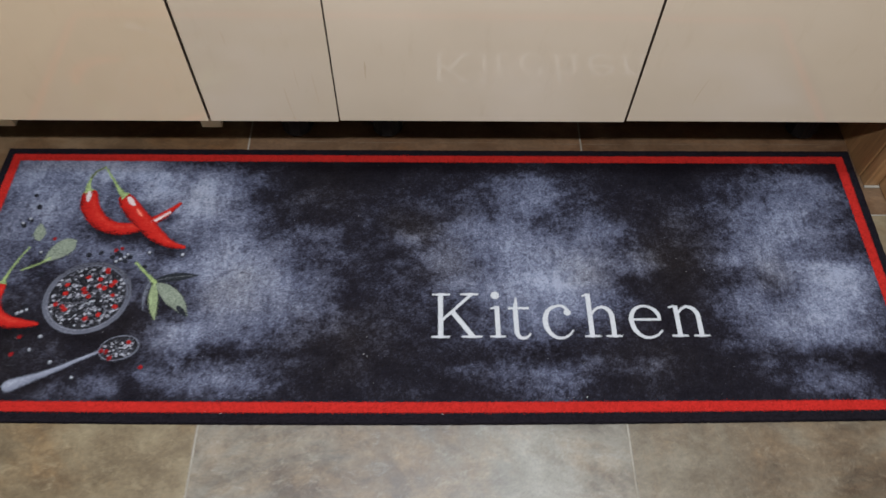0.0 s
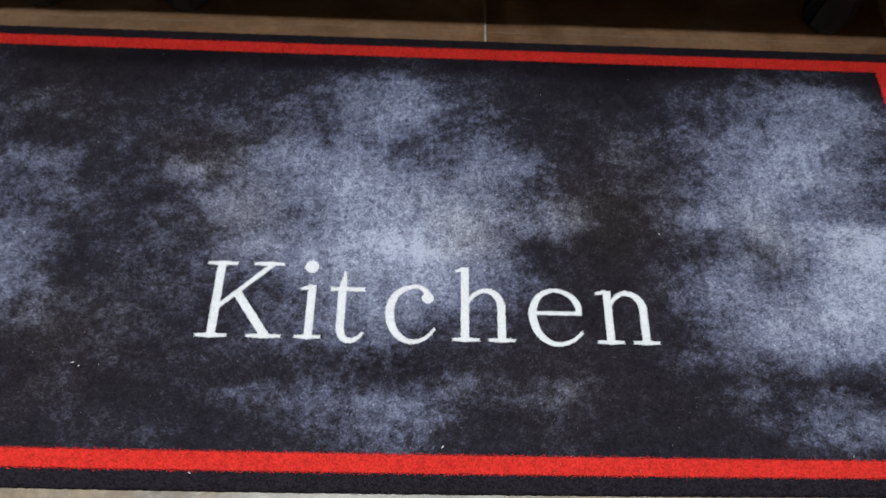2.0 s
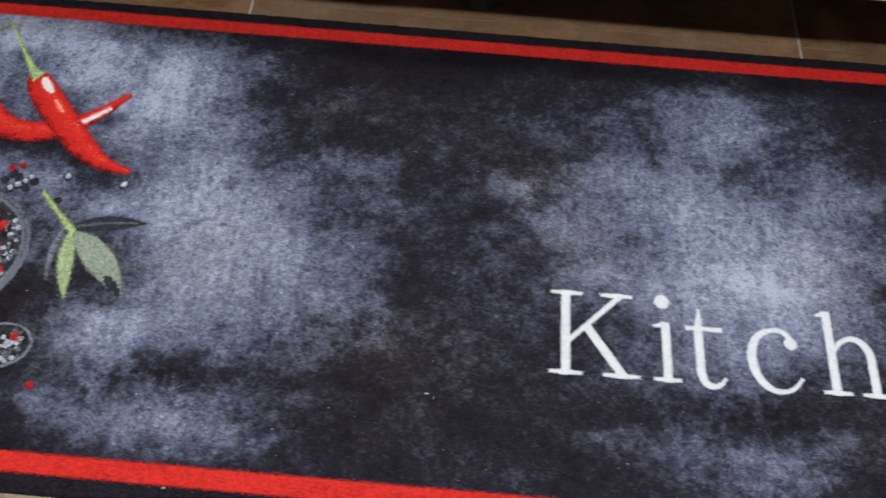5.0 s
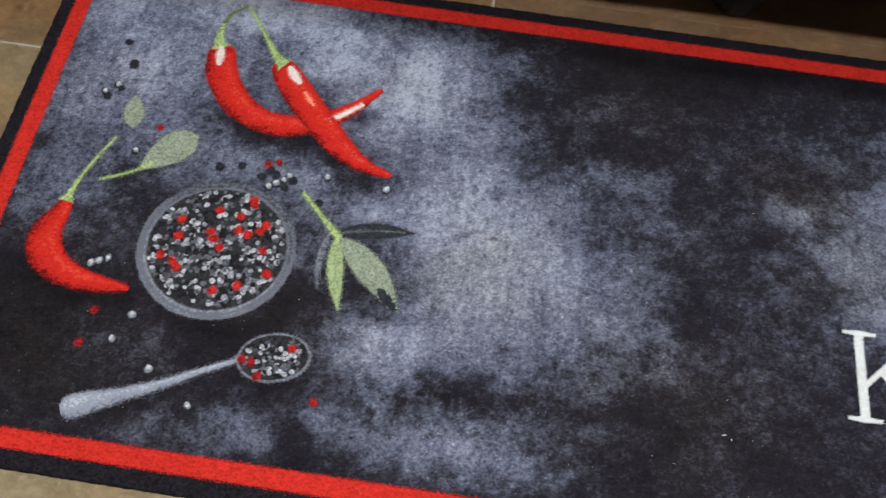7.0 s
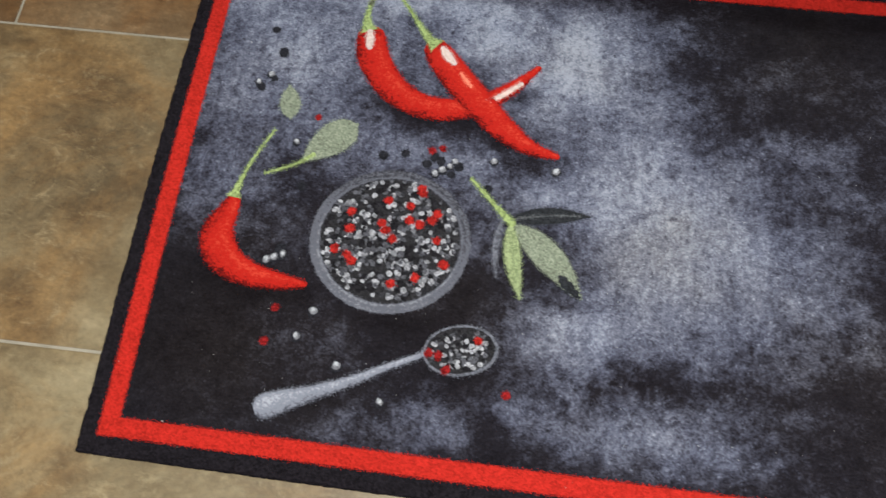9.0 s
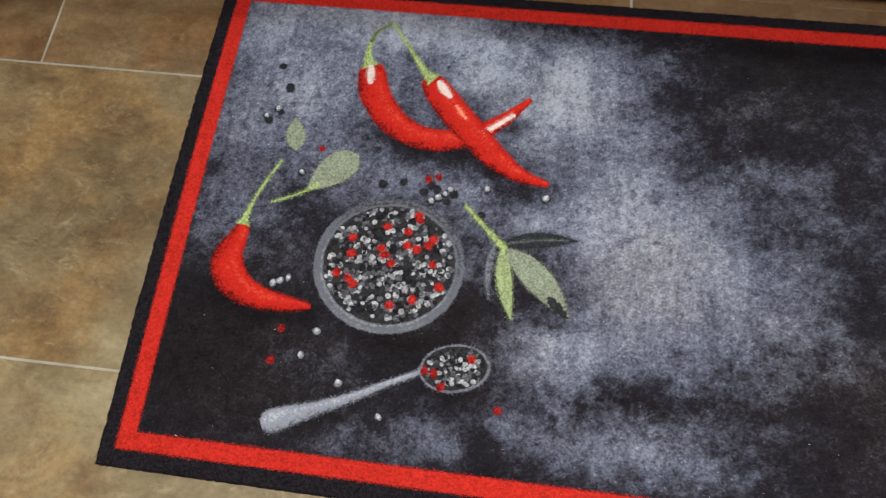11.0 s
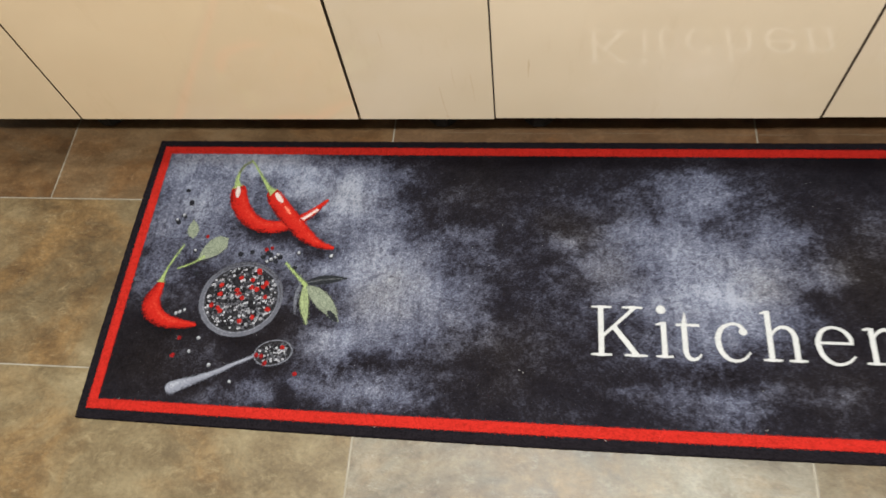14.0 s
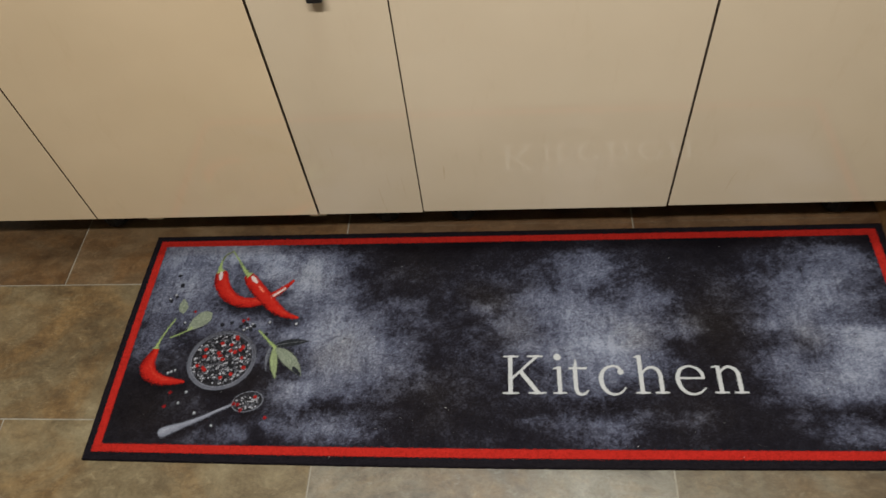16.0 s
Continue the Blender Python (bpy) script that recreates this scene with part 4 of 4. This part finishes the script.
for k in range(5200):
    u, side = rng.random(), rng.random()
    if side < 0.75:
        x, y = u * LONG, (0.0 if rng.random() < 0.6 else WIDE)
        ox, oy = rng.uniform(-0.6, 0.6), (-1.0 if y == 0.0 else 1.0)
    else:
        x, y = (0.0 if rng.random() < 0.6 else LONG), u * WIDE
        ox, oy = (-1.0 if x == 0.0 else 1.0), rng.uniform(-0.6, 0.6)
    far = rng.uniform(0.0006, 0.0022)
    z = rng.uniform(0.0022, PILE - 0.0008)
    wx, wy = -oy * 0.00016, ox * 0.00016
    bx, by = x - ox * 0.001, y - oy * 0.001
    tip = (x + ox * far, y + oy * far, z + rng.uniform(-0.001, 0.0012))
    bm.faces.new([bm.verts.new(c) for c in ((bx - wx, by - wy, z), (bx + wx, by + wy, z), tip)])
tagged(part("edge_fibres", bm, BLACK_PILE, mat, "fine black fibres along the cut edge"), kind="stuff")

# bits of lint on the pile
LINT = plain_material("white_lint", (0.50, 0.49, 0.46), (0.66, 0.65, 0.62), 900, 0.9)


def lint(x, y, size, turn):
    """A tiny curl of fluff: a short bent thread with a knot."""
    bm = bmesh.new()
    c, s_ = math.cos(turn), math.sin(turn)
    path = [(-1.0, 0.0), (-0.4, 0.25), (0.1, -0.1), (0.6, 0.2), (1.0, -0.05)]
    last = None
    for k, (a, b) in enumerate(path):
        px, py, w = size * (a * c - b * s_), size * (a * s_ + b * c), size * (0.14 + 0.2 * (k == 2))
        ring_ = [bm.verts.new((px - s_ * w * math.cos(q), py + c * w * math.cos(q), w + w * math.sin(q))) for q in (0, 1.57, 3.14, 4.71)]
        if last:
            for i in range(4):
                bm.faces.new((last[i], last[(i + 1) % 4], ring_[(i + 1) % 4], ring_[i]))
        last = ring_
    ob = part("lint", bm, LINT, None, "tiny white curl of lint on the mat")
    ob.matrix_basis = pose(x, y, PILE - 0.0002)
    tagged(ob, category="lint", group="lint on the mat")


for x, y, size, turn in ((0.981, 0.033, 0.0017, 0.9), (1.196, 0.249, 0.0011, 2.0), (0.651, 0.101, 0.0016, 0.3), (0.657, 0.098, 0.0010, 1.7),
                         (0.770, 0.008, 0.0013, 2.4), (0.452, 0.009, 0.0014, 0.5), (1.020, 0.203, 0.0009, 1.1), (0.062, 0.030, 0.0012, 2.8), (1.315, 0.140, 0.0009, 0.2)):
    lint(x, y, size, turn)

# specks of dust caught in the pile
bm = bmesh.new()
for k in range(260):
    px, py, q, a = rng.uniform(0.01, LONG - 0.01), rng.uniform(0.01, WIDE - 0.01), rng.uniform(0.00018, 0.00042), rng.uniform(0, 6.28)
    if k < 90:
        py = rng.uniform(0.012, 0.10)
    vs = [bm.verts.new((px + q * math.cos(a + w), py + q * math.sin(a + w), PILE + 0.0001 + 0.0002 * (w > 4))) for w in (0, 1.9, 4.3)]
    bm.faces.new(vs)
tagged(part("dust", bm, LINT), "pale specks of dust caught in the mat's pile", "dust", kind="stuff")

# pale thin streaks on the tiles along the cabinets
STREAK = plain_material("pale_floor_streak", (0.10, 0.075, 0.05), (0.19, 0.15, 0.108), 90, 0.5)
for xa, xb, y, w in ((0.50, 0.585, 0.5235, 0.0012), (0.60, 0.73, 0.5220, 0.0014), (0.76, 0.90, 0.5225, 0.0012), (0.96, 1.10, 0.5200, 0.0015), (1.12, 1.30, 0.5215, 0.0013), (1.33, 1.47, 0.5225, 0.0016)):
    n = 6
    pts = [(xa + (xb - xa) * k / n, y + rng.uniform(-0.0006, 0.0006), w * (0.4 + 0.6 * math.sin(math.pi * (k + 0.3) / (n + 0.6)))) for k in range(n + 1)]
    part("dried_streak", ribbon(bmesh.new(), pts, 0.0006, 0.0003, step=0.006, fray=0.0), STREAK, floor, "pale thin streak")

# ---- floor tiles, 30 x 60 cm in running bond ----
TX, JOINT = 0.6045, 0.0025
tile_cuts = {}


def tile_mesh(w, d):
    """One mesh for each size of whole or cut tile."""
    key = (round(w, 3), round(d, 3))
    if key not in tile_cuts:
        bm = boxed(-w / 2 + JOINT / 2, -d / 2 + JOINT / 2, -0.009, w / 2 - JOINT / 2, d / 2 - JOINT / 2, 0.0, 0.0010)
        me = bpy.data.meshes.new("tile")
        bm.to_mesh(me)
        bm.free()
        me.materials.append(TILE)
        tile_cuts[key] = me
    return tile_cuts[key]


NUDGE_X = {(-1, 2): 0.011, (1, 2): -0.007, (1, 1): -0.007}   # joints that stray from the even grid
TONES = {(-1, 1): (0.92, 1.03, 1.28), (-1, 0): (0.96, 0.95, 0.88), (-1, 2): (0.72, 0.73, 0.77), (0, -1): (0.84, 0.81, 0.73)}
tile_rng = random.Random(23)


def joint_x(row, col):
    shift = 0.119 if row % 2 == 0 else (-0.176 if row > 0 else -0.184)
    return shift + TX * col + NUDGE_X.get((row, col), 0.0)


def joint_y(row, col):
    return 0.0775 + 0.302 * row - (0.0145 if row == 1 and col >= 1 else 0.0)


for row in range(-11, 4):
    for col in range(-4, 7):
        xa, xb = max(x0, joint_x(row, col)), min(x1, joint_x(row, col + 1))
        ya, yb = max(y0, joint_y(row, col)), min(y1, joint_y(row + 1, col))
        if xb - xa < 0.02 or yb - ya < 0.02:
            continue
        xc, yc = (xa + xb) / 2, (ya + yb) / 2
        t = new("tile", tile_mesh(xb - xa, yb - ya))
        t.parent = floor
        t.matrix_basis = pose(xc, yc, tile_rng.uniform(-0.0002, 0.0002), 0, 0, 180 * tile_rng.randrange(2))
        k = tile_rng.uniform(0.74, 0.84)
        t.color = (k, k * 0.97, k * 0.90, 1)
        if (row, col) in TONES:
            t.color = (*TONES[row, col], 1)
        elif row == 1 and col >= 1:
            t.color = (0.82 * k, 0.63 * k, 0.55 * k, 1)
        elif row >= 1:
            t.color = (0.93 * k, 0.77 * k, 0.66 * k, 1)  # redder, darker tone along the cabinets

for ob in mat.children:
    if ob.name.split(".")[0] in ("chilli", "leaf", "sprig", "bowl", "spoon", "peppercorn"):
        ob.matrix_basis = SHIFT


def settle(ob):
    """The edges of the mat bow a few millimetres."""
    for v in ob.data.vertices:
        x, y, z = v.co
        near = max(0.0, 1.0 - y / 0.07)
        far = max(0.0, 1.0 - (WIDE - y) / 0.07)
        v.co.x = x - 0.003 * math.sin(math.pi * min(1.0, max(0.0, y / WIDE))) * max(0.0, 1.0 - x / 0.07) + 0.012 * max(0.0, 1.0 - (LONG - x) / 0.09) * (y / WIDE)
        v.co.y = y - 0.0055 * math.sin(math.pi * min(1.0, max(0.0, x / 1.42))) * near + 0.003 * (x / LONG) ** 3 * far


for ob in mat.children:
    if ob.name in ("printed_field", "black_border", "red_stripe", "backing"):
        settle(ob)
